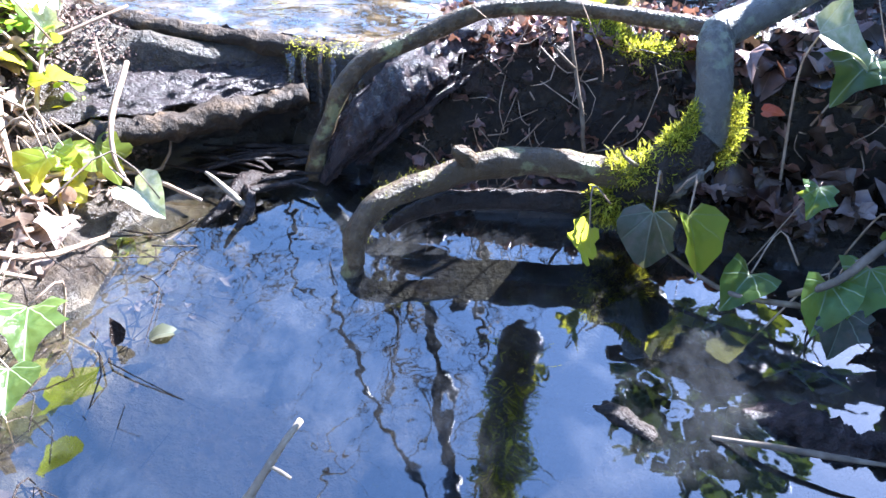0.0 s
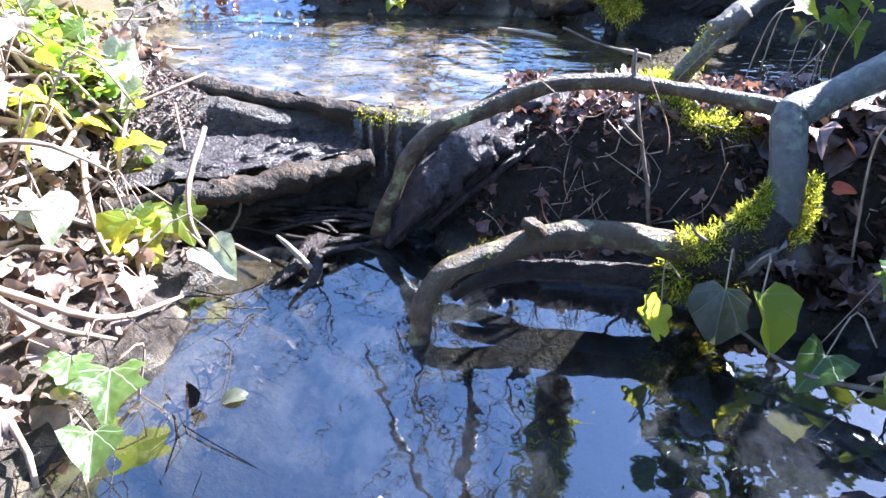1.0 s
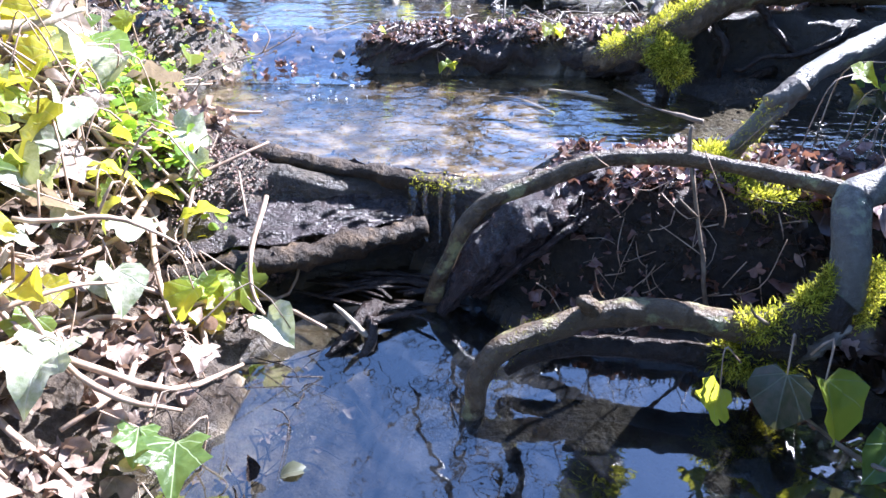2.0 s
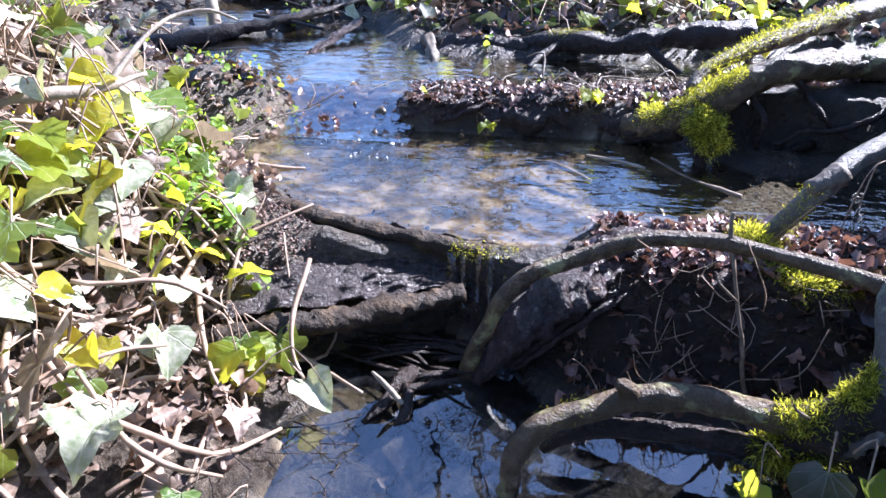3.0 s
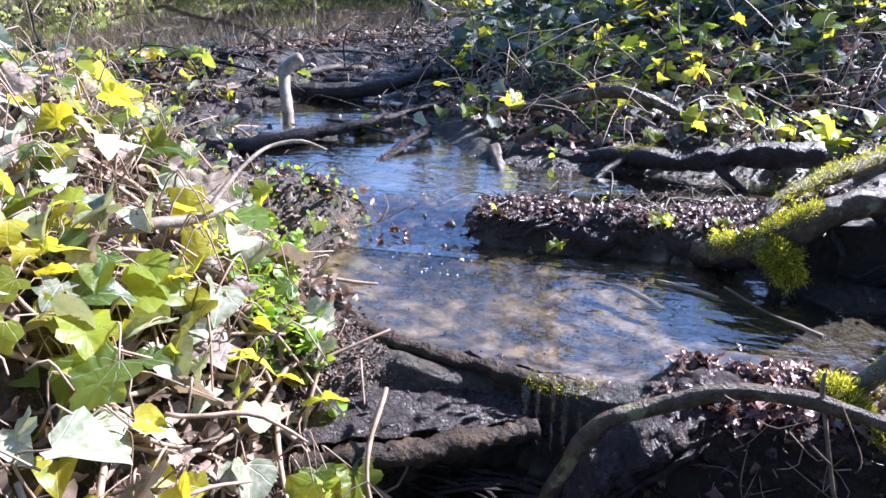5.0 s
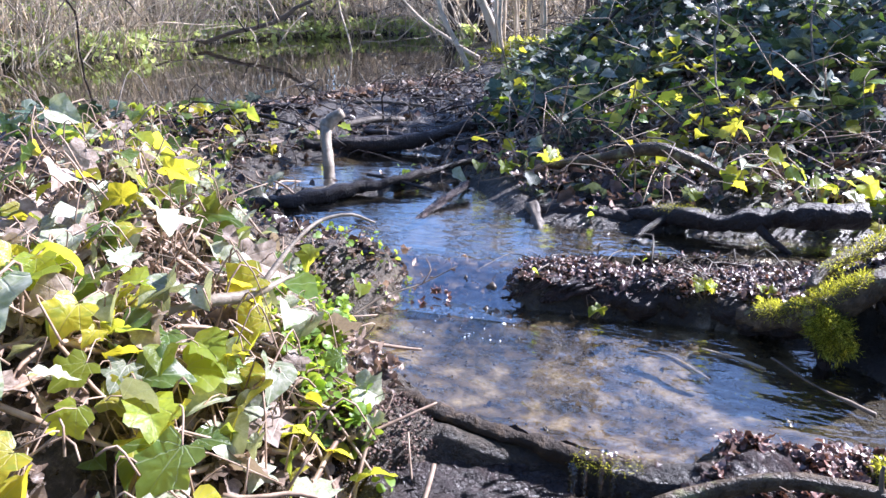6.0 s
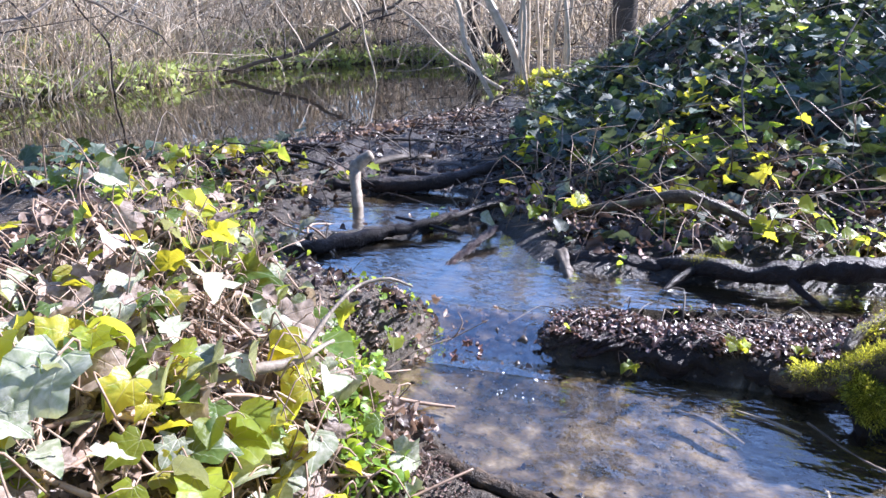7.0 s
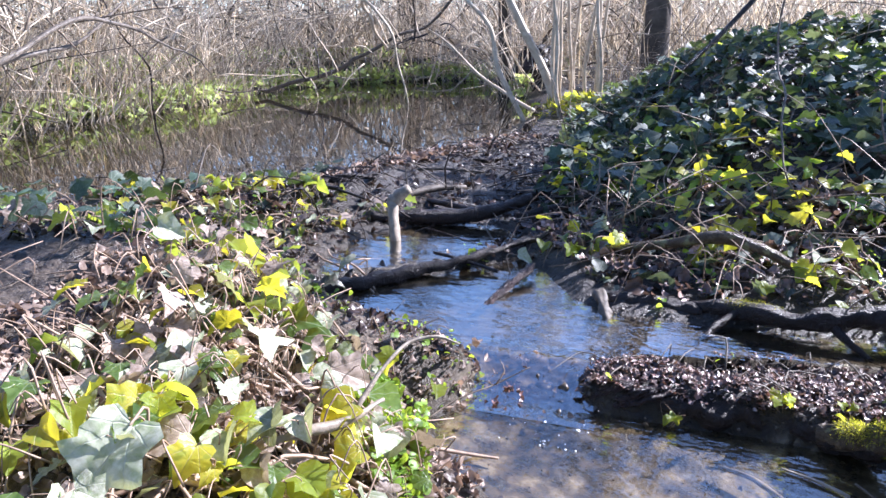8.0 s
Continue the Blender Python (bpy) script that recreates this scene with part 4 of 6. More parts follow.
part("log", tube([(-1.5, 1.80, .18), (-1.446, 1.835, .188), (-1.317, 1.93, .193), (-1.192, 2.094, .198), (-1.08, 2.18, .206), (-.904, 2.405, .225), (-.78, 2.5, .26)], [.018, .024, .024, .021, .016, .013, .010], 12, 0.014, 0.14, 30, 1, .003), BARK_WET, stick_log)
part("side_stick", tube([(-1.175, 2.272, .215), (-1.06, 2.235, .21), (-.9, 2.2, .19)], [.006, .007, .005], 8, 0.02, 0.1, 31), BARK_WET, stick_log)
solid("stripped_branch", tube([(-.775, 2.23, .215), (-.80, 2.12, .20), (-.83, 2.02, .185), (-.862, 1.91, .165)], [.013, .018, .016, .008], 14, 0.012, 0.25, 32, .8), BARK_SLAB, "weathered branch end lying in the water", "branch")
peg = thing("pale_peg", (-1.4, 2.46, .2), "pale barkless stake leaning out of the side pool", "stake")
part("stake", tube([(-1.415, 2.42, .14), (-1.422, 2.44, .20), (-1.445, 2.48, .28), (-1.462, 2.52, .345), (-1.455, 2.53, .365)], [.026, .026, .025, .026, .022], 12, 0.012, 0.05, 33), WOOD_PALE, peg)
part("fork", tube([(-1.462, 2.52, .34), (-1.43, 2.53, .372), (-1.39, 2.54, .395)], [.024, .026, .022], 10, 0.01, 0.08, 34), WOOD_PALE, peg)
solid("hump_branch", tube([(-.62, 2.42, .22), (-.461, 2.35, .272), (-.30, 2.30, .318), (-.21, 2.285, .345), (-.137, 2.28, .352), (-.06, 2.265, .335), (.008, 2.25, .31), (.08, 2.2, .29), (.2, 2.15, .27)], [.013, .015, .017, .019, .02, .018, .017, .015, .012], 12, 0.014, 0.07, 35), BARK, "bowed grey branch lying over the mound foot", "branch")
solid("drift_twig", tube([(.10, 1.335, .135), (.16, 1.26, .13), (.22, 1.19, .135), (.24, 1.165, .138)], [.003, .004, .005, .006], 7, 0.014, 0.15, 36), TWIG, "grey twig slanting into the upper pool", "twig")
solid("drift_twig", tube([(-.03, 1.36, .124), (.04, 1.33, .126), (.085, 1.30, .126)], [.002, .004, .003], 7, 0.014, 0.15, 37), WOOD_PALE, "pale twig afloat on the upper pool", "twig")
solid("drift_twig", tube([(-0.150, 1.349, .109), (-0.084, 1.318, .113), (-0.019, 1.267, .106)], [.005, .0065, .004], 8, 0.014, 0.2, 38), WOOD_PALE, "pale stick under the shallow water", "twig")

# ---- the barrage of sticks below the pond ----
rngd = random.Random(11)
for k in range(11):
    u = rngd.uniform(0, 1)
    x, y = -2.25 + 1.35 * u + rngd.uniform(-.15, .15), 2.75 + .35 * u + rngd.uniform(-.15, .55)
    l, a = rngd.uniform(.12, .45), rngd.uniform(-.7, .9)
    z = height(x, y) + rngd.uniform(-.005, .025)
    r = rngd.uniform(.006, .02)
    solid("barrage_log" if r > .013 else "barrage_stick", tube([(x - l * math.cos(a), y - l * math.sin(a), z - .01), (x, y + rngd.uniform(-.05, .05), z + .015), (x + l * math.cos(a), y + l * math.sin(a), z)], [r * .8, r, r * .7], 9, 0.03, 0.12, 200 + k),
          BARK_WET if k % 4 else WOOD_OLD, "dark wet log packed in the mud barrage" if r > .013 else "dark wet stick packed in the mud barrage", "log" if r > .013 else "stick", "sticks of the barrage")
solid("barrage_log", tube([(-1.62, 2.62, .23), (-1.4, 2.68, .235), (-1.15, 2.76, .25), (-.95, 2.9, .30)], [.03, .034, .03, .02], 12, 0.02, 0.1, 230), BARK_WET, "dark smooth log above the side pool", "log", "sticks of the barrage")


# mud lip takes the dark wood colour in place of shade under the crest
solid("barrage_lip", tube([(-2.75, 2.62, .255), (-2.45, 2.88, .262), (-2.2, 3.12, .272), (-1.98, 3.48, .278), (-1.72, 3.75, .282), (-1.4, 3.95, .285)], [.04, .06, .065, .065, .06, .03], 14, 0.03, 0.22, 231, .55), BARK_WET, "undercut edge of matted mud along the pond, coloured dark for shade", "mud bank")


# ---- ivy ----
KINDS = {"Y": IVY_YELLOW, "P": IVY_PALE, "G": IVY, "L": IVY_LIME, "B": IVY_BROWN, "D": IVY_DULL}
IVY_MESH = {}
for key, mat in KINDS.items():
    for k in range(5):
        g = leaf_blade(IVY_HALF if k < 3 else HEART_HALF, 40 + k * 3 + ord(key), 0.15 + 0.13 * k, 0.2 + 0.3 * (k % 3), 0.10, 3)
        IVY_MESH[key, k] = mesh_of("ivy_leaf", g[0], g[1], mat, True, g[2])
rng_ivy = random.Random(21)


def ivy_leaf(plant, centre, size, key, normal=None, point=None, stalk_to=None, rnd=rng_ivy):
    """One leaf with its stalk, as two parts of its plant."""
    if normal is None:
        normal = Vector((rnd.gauss(.05, .65), rnd.gauss(0.05, .65), 1.0))
    if point is None:
        a = rnd.uniform(-2.6, 0.9)
        point = Vector((math.cos(a), math.sin(a), rnd.gauss(-.35, .25)))
    m = leaf_frame((0, 0, 0), point, normal, size)
    root = Vector(centre) - m.to_3x3() @ Vector((0, 0.42, 0))
    m = Matrix.Translation(root - ORIGIN[plant.name]) @ m
    ob = new("leaf", IVY_MESH[key, rnd.randrange(5)])
    ob.parent, ob.matrix_basis = plant, m
    if stalk_to is None:
        gx, gy = root.x + rnd.gauss(-.02, .04), root.y + rnd.gauss(.0, .04)
        stalk_to = Vector((gx, gy, min(root.z - .01, height(gx, gy))))
    s = Vector(stalk_to)
    back = m.to_3x3().normalized() @ Vector((0, -1, 0.25))
    bow = root.lerp(s, 0.4) + back * min(0.5 * (root - s).length, .03) + Vector((rnd.gauss(0, .014), rnd.gauss(0, .014), .018))
    part("stalk", tube([s, bow, root], [size * .022, size * .02, size * .015], 5, 0.012, 0.05, rnd.randrange(999)), STEM, plant)
    return ob


PLANTS = {}
PLANT_SPOTS = [(-.52, .66), (-.62, .47), (-.60, .76), (-.72, .60), (-.75, .85), (-.85, .72), (-.92, .52), (-.95, 1.0), (-.78, 1.1), (-1.1, .75),
               (-1.12, 1.15), (-1.45, 1.15), (-1.4, 2.0), (-1.85, 2.3), (-2.3, 2.2), (-1.9, 1.6)]
for x, y in PLANT_SPOTS:
    z = height(x, y)
    p = thing("ivy_plant", (x, y, z), "trailing ivy with green and yellowed leaves over the bank", "ivy plant", "ivy on the bank")
    PLANTS[x, y] = p
    for q in range(3):
        a = rng_ivy.uniform(0, 6.28)
        pts = []
        for s in np.linspace(-.22, .22, 6):
            px, py = x + s * math.cos(a) + rng_ivy.gauss(0, .02), y + s * math.sin(a) + rng_ivy.gauss(0, .02)
            pts.append((px, py, height(px, py) + rng_ivy.uniform(.005, .05)))
        part("vine", tube(pts, [.003, .0045, .004, .002], 6, 0.03, 0.12, rng_ivy.randrange(999)), STEM, p)


def nearest_plant(x, y):
    return PLANTS[min(PLANTS, key=lambda q: (q[0] - x) ** 2 + (q[1] - y) ** 2)]


def leaves_at(rows):
    for x, y, z, size, key in rows:
        ivy_leaf(nearest_plant(x, y), (x, y, z), size, key)


leaves_at([(-1.04, 1.07, .52, .055, "Y"), (-.97, .93, .48, .10, "P"), (-1.06, 1.18, .40, .09, "G"), (-1.37, 1.93, .26, .085, "P"), (-.89, 1.1, .33, .10, "B"),
           (-.80, .89, .38, .08, "Y"), (-.76, .74, .35, .07, "L"), (-.90, 1.3, .27, .065, "L"), (-.72, 1.05, .24, .09, "B"), (-.84, 1.16, .24, .06, "B")])
leaves_at([(-.79, 1.33, .19, .05, "L"), (-.87, .75, .44, .055, "L"), (-.84, .75, .42, .065, "P"), (-.82, .70, .38, .055, "B"), (-.77, .66, .35, .07, "G"),
           (-.75, .83, .34, .065, "Y"), (-.81, .81, .40, .06, "P"), (-1.0, 1.16, .36, .085, "G"), (-.70, .72, .27, .095, "Y"), (-.69, .75, .22, .07, "B")])
leaves_at([(-.69, .54, .30, .085, "G"), (-.65, .47, .27, .08, "P"), (-.65, .79, .19, .065, "L"), (-.56, .86, .17, .045, "P"), (-.61, .47, .20, .095, "B"),
           (-.58, .51, .19, .045, "Y"), (-.60, .72, .14, .07, "P"), (-.62, .71, .17, .045, "Y"), (-.56, .61, .12, .065, "P"), (-.552, .45, .136, .085, "P")])
leaves_at([(-.63, .43, .22, .05, "Y"), (-.74, .59, .33, .07, "L"), (-1.01, .64, .49, .07, "Y"), (-.92, .70, .45, .095, "G"), (-1.05, .59, .50, .055, "L"),
           (-.82, 1.11, .27, .09, "G"), (-.75, .73, .32, .085, "L"), (-.79, .90, .35, .085, "Y"), (-.91, .49, .47, .05, "P"), (-1.18, 1.12, .45, .075, "G")])
big = PLANTS[-.92, .52]
ivy_leaf(big, (-.95, .55, .47), .13, "P", Vector((.25, -.45, 1)), Vector((-.15, -.75, -.6)))
# four leaves in a row over the water
row_plant = PLANTS[-.52, .66]
for (x, y, z), sz, key, pt in (((-.452, .715, .05), .062, "L", (.55, -.45, -.7)), ((-.478, .70, .048), .058, "L", (.5, -.2, -.6)), ((-.49, .675, .036), .06, "Y", (.75, -.45, -.35)), ((-.515, .66, .06), .06, "L", (-.3, -.5, -.4)), ((-.505, .69, .06), .055, "G", (.3, -.6, -.4))):
    ivy_leaf(row_plant, (x, y, z), sz, key, Vector((.1, -.15, 1)), Vector(pt), (x - .06, y + .02, z + .03))
# leaf that hangs from a long bent stalk
hang = PLANTS[-.60, .76]
part("stalk", tube([(-0.452, 0.845, 0.13), (-0.451, 0.81, 0.115), (-0.451, 0.775, 0.099), (-0.446, 0.738, 0.08), (-0.437, 0.71, 0.057), (-0.423, 0.692, 0.042), (-0.411, 0.68, 0.036)], [.0036, .0044, .0042, .0038, .0034, .003, .0022], 8, 0.01, 0.06, 77), STEM, hang)
ivy_leaf(hang, (-.393, .675, .018), .062, "P", Vector((.25, -.5, 1)), Vector((.75, -.55, -.3)), (-0.411, 0.68, 0.036))
# pale leaves low over the near shore
shore = PLANTS[-.62, .47]
for (x, y, z), sz, key in (((-0.416, 0.425, .035), .068, "G"), ((-0.471, 0.446, .035), .05, "G"), ((-0.395, 0.349, .035), .05, "G"), ((-0.463, 0.590, .035), .045, "B")):
    ivy_leaf(shore, (x, y, z), sz, key, Vector((.3, .1, 1)), Vector((.3, -.8, -.1)))
# fill between
fill = 0
while fill < 300:
    x, y = rng_ivy.uniform(-1.35, -.5), rng_ivy.uniform(.32, 1.3)
    if x > -.5 - .25 * abs(y - .75) or signed(LOWER, np.array([x]), np.array([y]))[0] < .06 or signed(UPPER, np.array([x]), np.array([y]))[0] < .1:
        continue
    if rng_ivy.random() > .35 + .65 * min(1, max(0, (-.45 - x) / .4)):
        continue
    z = height(x, y) + abs(rng_ivy.gauss(.02, .04)) + .01
    ivy_leaf(nearest_plant(x, y), (x, y, z), rng_ivy.uniform(.028, .068), rng_ivy.choice("YYLLGGGPPPPBBBB"))
    fill += 1
for k in range(60):
    x, y = rng_ivy.uniform(-1.1, -.66), rng_ivy.uniform(.4, .85)
    ivy_leaf(nearest_plant(x, y), (x, y, height(x, y) + rng_ivy.uniform(.04, .11)), rng_ivy.uniform(.04, .07), rng_ivy.choice("YYPPPLGBB"))
fill = 0
while fill < 290:
    x, y = rng_ivy.uniform(-2.7, -1.25), rng_ivy.uniform(1.2, 2.75)
    if min(signed(p, np.array([x]), np.array([y]))[0] for p in (MIDDLE, SIDE, POND)) < .05:
        continue
    ivy_leaf(nearest_plant(x, y), (x, y, height(x, y) + rng_ivy.uniform(.01, .09)), rng_ivy.uniform(.032, .075), rng_ivy.choice("YYLLGGGGPPBBD"))
    fill += 1

# bare vine branch across the ivy
vine = thing("bare_vine", (-.95, .9, .25), "thick pale woody vine trailing over the ivy with a bent tip", "vine")
part("stem", tube([(-1.19, .57, .23), (-1.074, .623, .311), (-1.036, .663, .325), (-.988, .718, .352), (-.893, .757, .370), (-.827, .80, .383), (-.77, .876, .377), (-.741, .962, .377)], [.012, .0115, .011, .0105, .010, .009, .007, .004], 10, 0.01, 0.14, 80), WOOD_PALE, vine)
part("tip", tube([(-.772, .91, .375), (-.758, .978, .415), (-.743, 1.02, .438), (-.729, 1.062, .448), (-.685, 1.094, .451), (-.646, 1.111, .433)], [.0055, .0045, .004, .004, .0035, .002], 7, 0.014, 0.1, 81), WOOD_PALE, vine)
for k, (a, b, c) in enumerate((((-.68, .40, .16), (-.60, .52, .17), (-.545, .60, .14)), ((-.66, .60, .22), (-.58, .66, .19), (-.51, .68, .14)), ((-.70, .42, .26), (-.63, .38, .17), (-.55, .36, .07)), ((-.9, .62, .40), (-.8, .60, .33), (-.7, .66, .26)), ((-.6, .5, .17), (-.52, .47, .09), (-.45, .5, .03)))):
    part("shoot", tube([a, b, c], [.003, .0035, .002], 6, 0.02, 0.1, 90 + k, 1, .002), STEM, vine)

# ivy leaves under the mossy stump and on the near right
right_ivy = thing("ivy_sprig", (.29, .60, .03), "ivy sprig with broad green leaves hanging by the stump", "ivy plant")
ivy_leaf(right_ivy, (.235, .58, .042), .072, "D", Vector((-.4, -.6, .5)), Vector((-.1, -.35, -1)), (.25, .62, .09))
ivy_leaf(right_ivy, (.285, .568, .045), .078, "L", Vector((.35, -.35, 1)), Vector((.25, -.45, -.75)), (.265, .61, .085))
ivy_leaf(right_ivy, (.335, .535, .008), .06, "G", Vector((.1, -.35, 1)), Vector((-.6, -.6, -.25)), (.40, .55, .03))
ivy_leaf(right_ivy, (.16, .56, .045), .05, "L", Vector((-.9, -.4, .3)), Vector((-.1, -.2, -1)), (.19, .60, .075))
right_ivy2 = thing("ivy_sprig", (.45, .5, .05), "ivy sprig with dull green leaves over dark water", "ivy plant")
part("vine", tube([(.37, .50, .03), (.41, .495, .055), (.45, .51, .09), (.52, .55, .12)], [.003, .004, .0045, .005], 7, 0.014, 0.1, 101), TWIG, right_ivy2)
part("vine", tube([(.26, .585, .02), (.32, .53, .005), (.40, .50, .012)], [.002, .003, .003], 6, 0.014, 0.1, 102), TWIG, right_ivy2)
for x, y, z, s, key in ((.40, .485, .03, .06, "G"), (.44, .49, .045, .065, "G"), (.415, .465, .012, .055, "D"), (.42, .60, .085, .04, "G"), (.48, .52, .08, .06, "G")):
    ivy_leaf(right_ivy2, (x, y, z), s, key, Vector((rng_ivy.gauss(0, .3), -.5, 1)), Vector((-.3, -.6, -.5)))
right_ivy3 = thing("ivy_sprig", (.45, .78, .18), "sunlit ivy leaves beside the grey stem", "ivy plant")
for x, y, z, s, key in ((.455, .72, .215, .085, "P"), (.49, .73, .18, .08, "G"), (.47, 1.12, .235, .055, "L"), (.52, 1.12, .245, .06, "G"), (.49, 1.08, .20, .055, "D"), (.54, 1.1, .20, .06, "G"), (.51, 1.1, .225, .05, "G"), (.46, 1.1, .21, .05, "D"), (.55, 1.14, .25, .055, "L")):
    ivy_leaf(right_ivy3, (x, y, z), s, key, Vector((rng_ivy.gauss(0, .3), -.4, 1)))

# clumps at the foot of the mound
for cx, cy, n, lab in ((-.60, 2.36, 16, "bright ivy clump on the mud beside the channel"), (.19, 2.15, 14, "yellow-green ivy clump above the sinuous root"), (-.15, 2.42, 10, "sparse ivy sprig behind the bowed branch"), (.45, 2.1, 12, "yellow-green ivy clump above the sinuous root")):
    p = thing("ivy_clump", (cx, cy, height(cx, cy)), lab, "ivy plant", "ivy clumps")
    for k in range(n):
        x, y = cx + rng_ivy.gauss(0, .09), cy + rng_ivy.gauss(0, .07)
        ivy_leaf(p, (x, y, height(x, y) + rng_ivy.uniform(.02, .11)), rng_ivy.uniform(.04, .08), rng_ivy.choice("LLLLYPG"))

# cress sprigs at the water
for cx, cy, cz, n, s in ((-.264, 1.45, .13, 3, .025), (-.02, 1.50, .185, 7, .024), (.09, 1.49, .19, 3, .022)):
    p = thing("cress_sprig", (cx, cy, cz - .015), "small bright green cress sprig at the water", "plant", "cress sprigs")
    for k in range(n):
        x, y, z = cx + rng_ivy.gauss(0, .014), cy + rng_ivy.gauss(0, .012), cz + rng_ivy.uniform(.005, .03)
        ivy_leaf(p, (x, y, z), s, "L", None, None, (cx, cy, cz - .02))

# loose leaves
BLADES = [leaf_blade(h, 300 + k, 0.2 + .2 * (k % 3), 0.8 * (k % 4) - 0.9, 0.22, 1) for k, h in enumerate((OVAL_HALF, HEART_HALF, ROUND_HALF, IVY_HALF, OVAL_HALF, HEART_HALF, IVY_HALF, ROUND_HALF))]
IVY_BLADES = [leaf_blade(h, 400 + k, 0.12 + .1 * (k % 3), 0.15 + .15 * (k % 3), 0.05, 1) for k, h in enumerate((IVY_HALF, IVY_HALF, HEART_HALF, IVY_HALF, HEART_HALF))]
SMALL_BLADES = [leaf_blade(h, 500 + k, 0.2, 0.3, 0.02, 1) for k, h in enumerate((ROUND_HALF, OVAL_HALF, ROUND_HALF))]
g = leaf_blade(HEART_HALF, 7, .2, .3)
solid("fallen_leaf", posed(g, leaf_frame((.395, .735, .125), (.8, -.3, .1), (0, -.2, 1), .026)), LEAF_RED, "small orange-red leaf on dark litter", "leaf")
solid("floating_leaf", posed(leaf_blade(OVAL_HALF, 8, .4, .6), leaf_frame((-.322, .462, -.019), (.7, .3, .1), (0, -.2, 1), .034)), IVY_DULL, "dull dead leaf afloat on the pool", "leaf")
solid("floating_leaf", posed(leaf_blade(OVAL_HALF, 9, .9, .2), leaf_frame((-.352, .452, -.02), (.05, .2, 1), (.8, -.6, .1), .035)), BARK_WET, "dark curled leaf standing in the pool", "leaf")
for k, (x, y, sz, mt) in enumerate(((-.405, .60, .05, IVY_LIME), (-.42, .52, .055, IVY_YELLOW), (-.40, .645, .045, IVY_LIME))):
    solid("sunken_leaf", posed(leaf_blade(OVAL_HALF, 10 + k, .3, .3), leaf_frame((x - .02, y, -.022), (.3, -.8, -.15), (.5, -.2, 1), sz)), mt, "yellow-green leaf half in the water", "leaf")


def scatter(n, region, lift, size, seed, tilt=0.5, blades=5, drop=True):
    """Poses for loose leaves where region(x, y, height) says so."""
    rng = np.random.RandomState(seed)
    poses = []
    while len(poses) < n:
        x, y = region(rng, 4000)
        h, bed, dry = land(x, y)
        for k in range(len(x)):
            if len(poses) >= n:
                break
            a = rng.uniform(0, 6.283)
            nrm = (rng.randn() * tilt, rng.randn() * tilt, 1)
            poses.append((rng.randint(blades), leaf_frame((x[k], y[k], h[k] + rng.uniform(*lift)), (math.cos(a), math.sin(a), rng.randn() * tilt * .6), nrm, rng.uniform(*size))))
    return poses


def within(box, keep):
    def region(rng, n):
        x, y = rng.uniform(box[0], box[1], n), rng.uniform(box[2], box[3], n)
        ok = keep(x, y)
        return x[ok], y[ok]
    return region


def dry_of(*pools, gap=0.02):
    return lambda x, y: np.minimum.reduce([signed(p, x, y) for p in pools]) > gap


def stuff(name, geo, mat, label, category, round_off=True):
    ob = new(name, mesh_of(name, geo[0], geo[1], mat, round_off, geo[2] if len(geo) > 2 else None))
    return tagged(ob, label, category, kind="stuff")


LB = within((-2.9, -.4, .25, 2.4), lambda x, y: dry_of(LOWER, UPPER, MIDDLE, SIDE, POND, gap=.015)(x, y) & (x < -.36) & ((x < -.58) | (y < .74)))
LB_FAR = within((-2.9, -.8, 1.25, 2.5), dry_of(LOWER, UPPER, MIDDLE, SIDE, POND, gap=.015))
stuff("leaf_litter", many(BLADES, scatter(1100, LB_FAR, (.0, .025), (.015, .045), 101, .45, 8)), DEAD_WET, "dark damp litter on the low bank", "leaf litter")
WIDE = within((-7, 4, -5, 3.0), lambda x, y: dry_of(LOWER, UPPER, MIDDLE, SIDE, POND, gap=.03)(x, y) & ((x < -1.9) | (x > .95) | (y < .1)))
stuff("leaf_litter", many(BLADES, scatter(3200, WIDE, (.0, .03), (.04, .1), 111, .4, 8)), DEAD, "brown leaf litter on the woodland floor", "leaf litter")
stuff("ground_ivy", many(IVY_BLADES, scatter(2600, WIDE, (.02, .1), (.05, .1), 112, .6)), IVY_STUFF, "low ivy on the woodland floor", "ivy")
LB_NEAR = within((-1.6, -.4, .25, 1.2), lambda x, y: dry_of(LOWER, UPPER, MIDDLE, SIDE, POND, gap=.015)(x, y) & (x < -.36) & ((x < -.58) | (y < .74)))
stuff("leaf_litter", many(BLADES, scatter(3300, LB_NEAR, (.0, .03), (.010, .036), 1, .7, 8)), DEAD, "pale dry leaf litter over the bank", "leaf litter")
RIDGE = within((-.05, .75, .86, 1.05), lambda x, y: dry_of(LOWER, UPPER, gap=.01)(x, y))
stuff("leaf_litter", many(BLADES, scatter(260, RIDGE, (.0, .016), (.010, .026), 222, .6, 8)), DEAD_LIT, "pale crumpled litter on the debris ridge", "leaf litter")
stuff("leaf_litter", many(BLADES, scatter(900, RIDGE, (.0, .016), (.008, .021), 2, .6, 8)), DEAD_RED, "brown leaf litter on the debris ridge", "leaf litter")
RIGHT = within((.30, .9, .62, .9), lambda x, y: dry_of(LOWER, UPPER, gap=.01)(x, y))
stuff("leaf_litter", many(BLADES, scatter(300, RIGHT, (.0, .03), (.022, .055), 3, .55, 8)), DEAD_WET, "large wet brown leaves heaped by the stem", "leaf litter")
stuff("leaf_litter", many(BLADES, scatter(200, RIGHT, (.01, .035), (.02, .05), 113, .5, 8)), DEAD_RED, "large reddish-brown leaves heaped by the stem", "leaf litter")
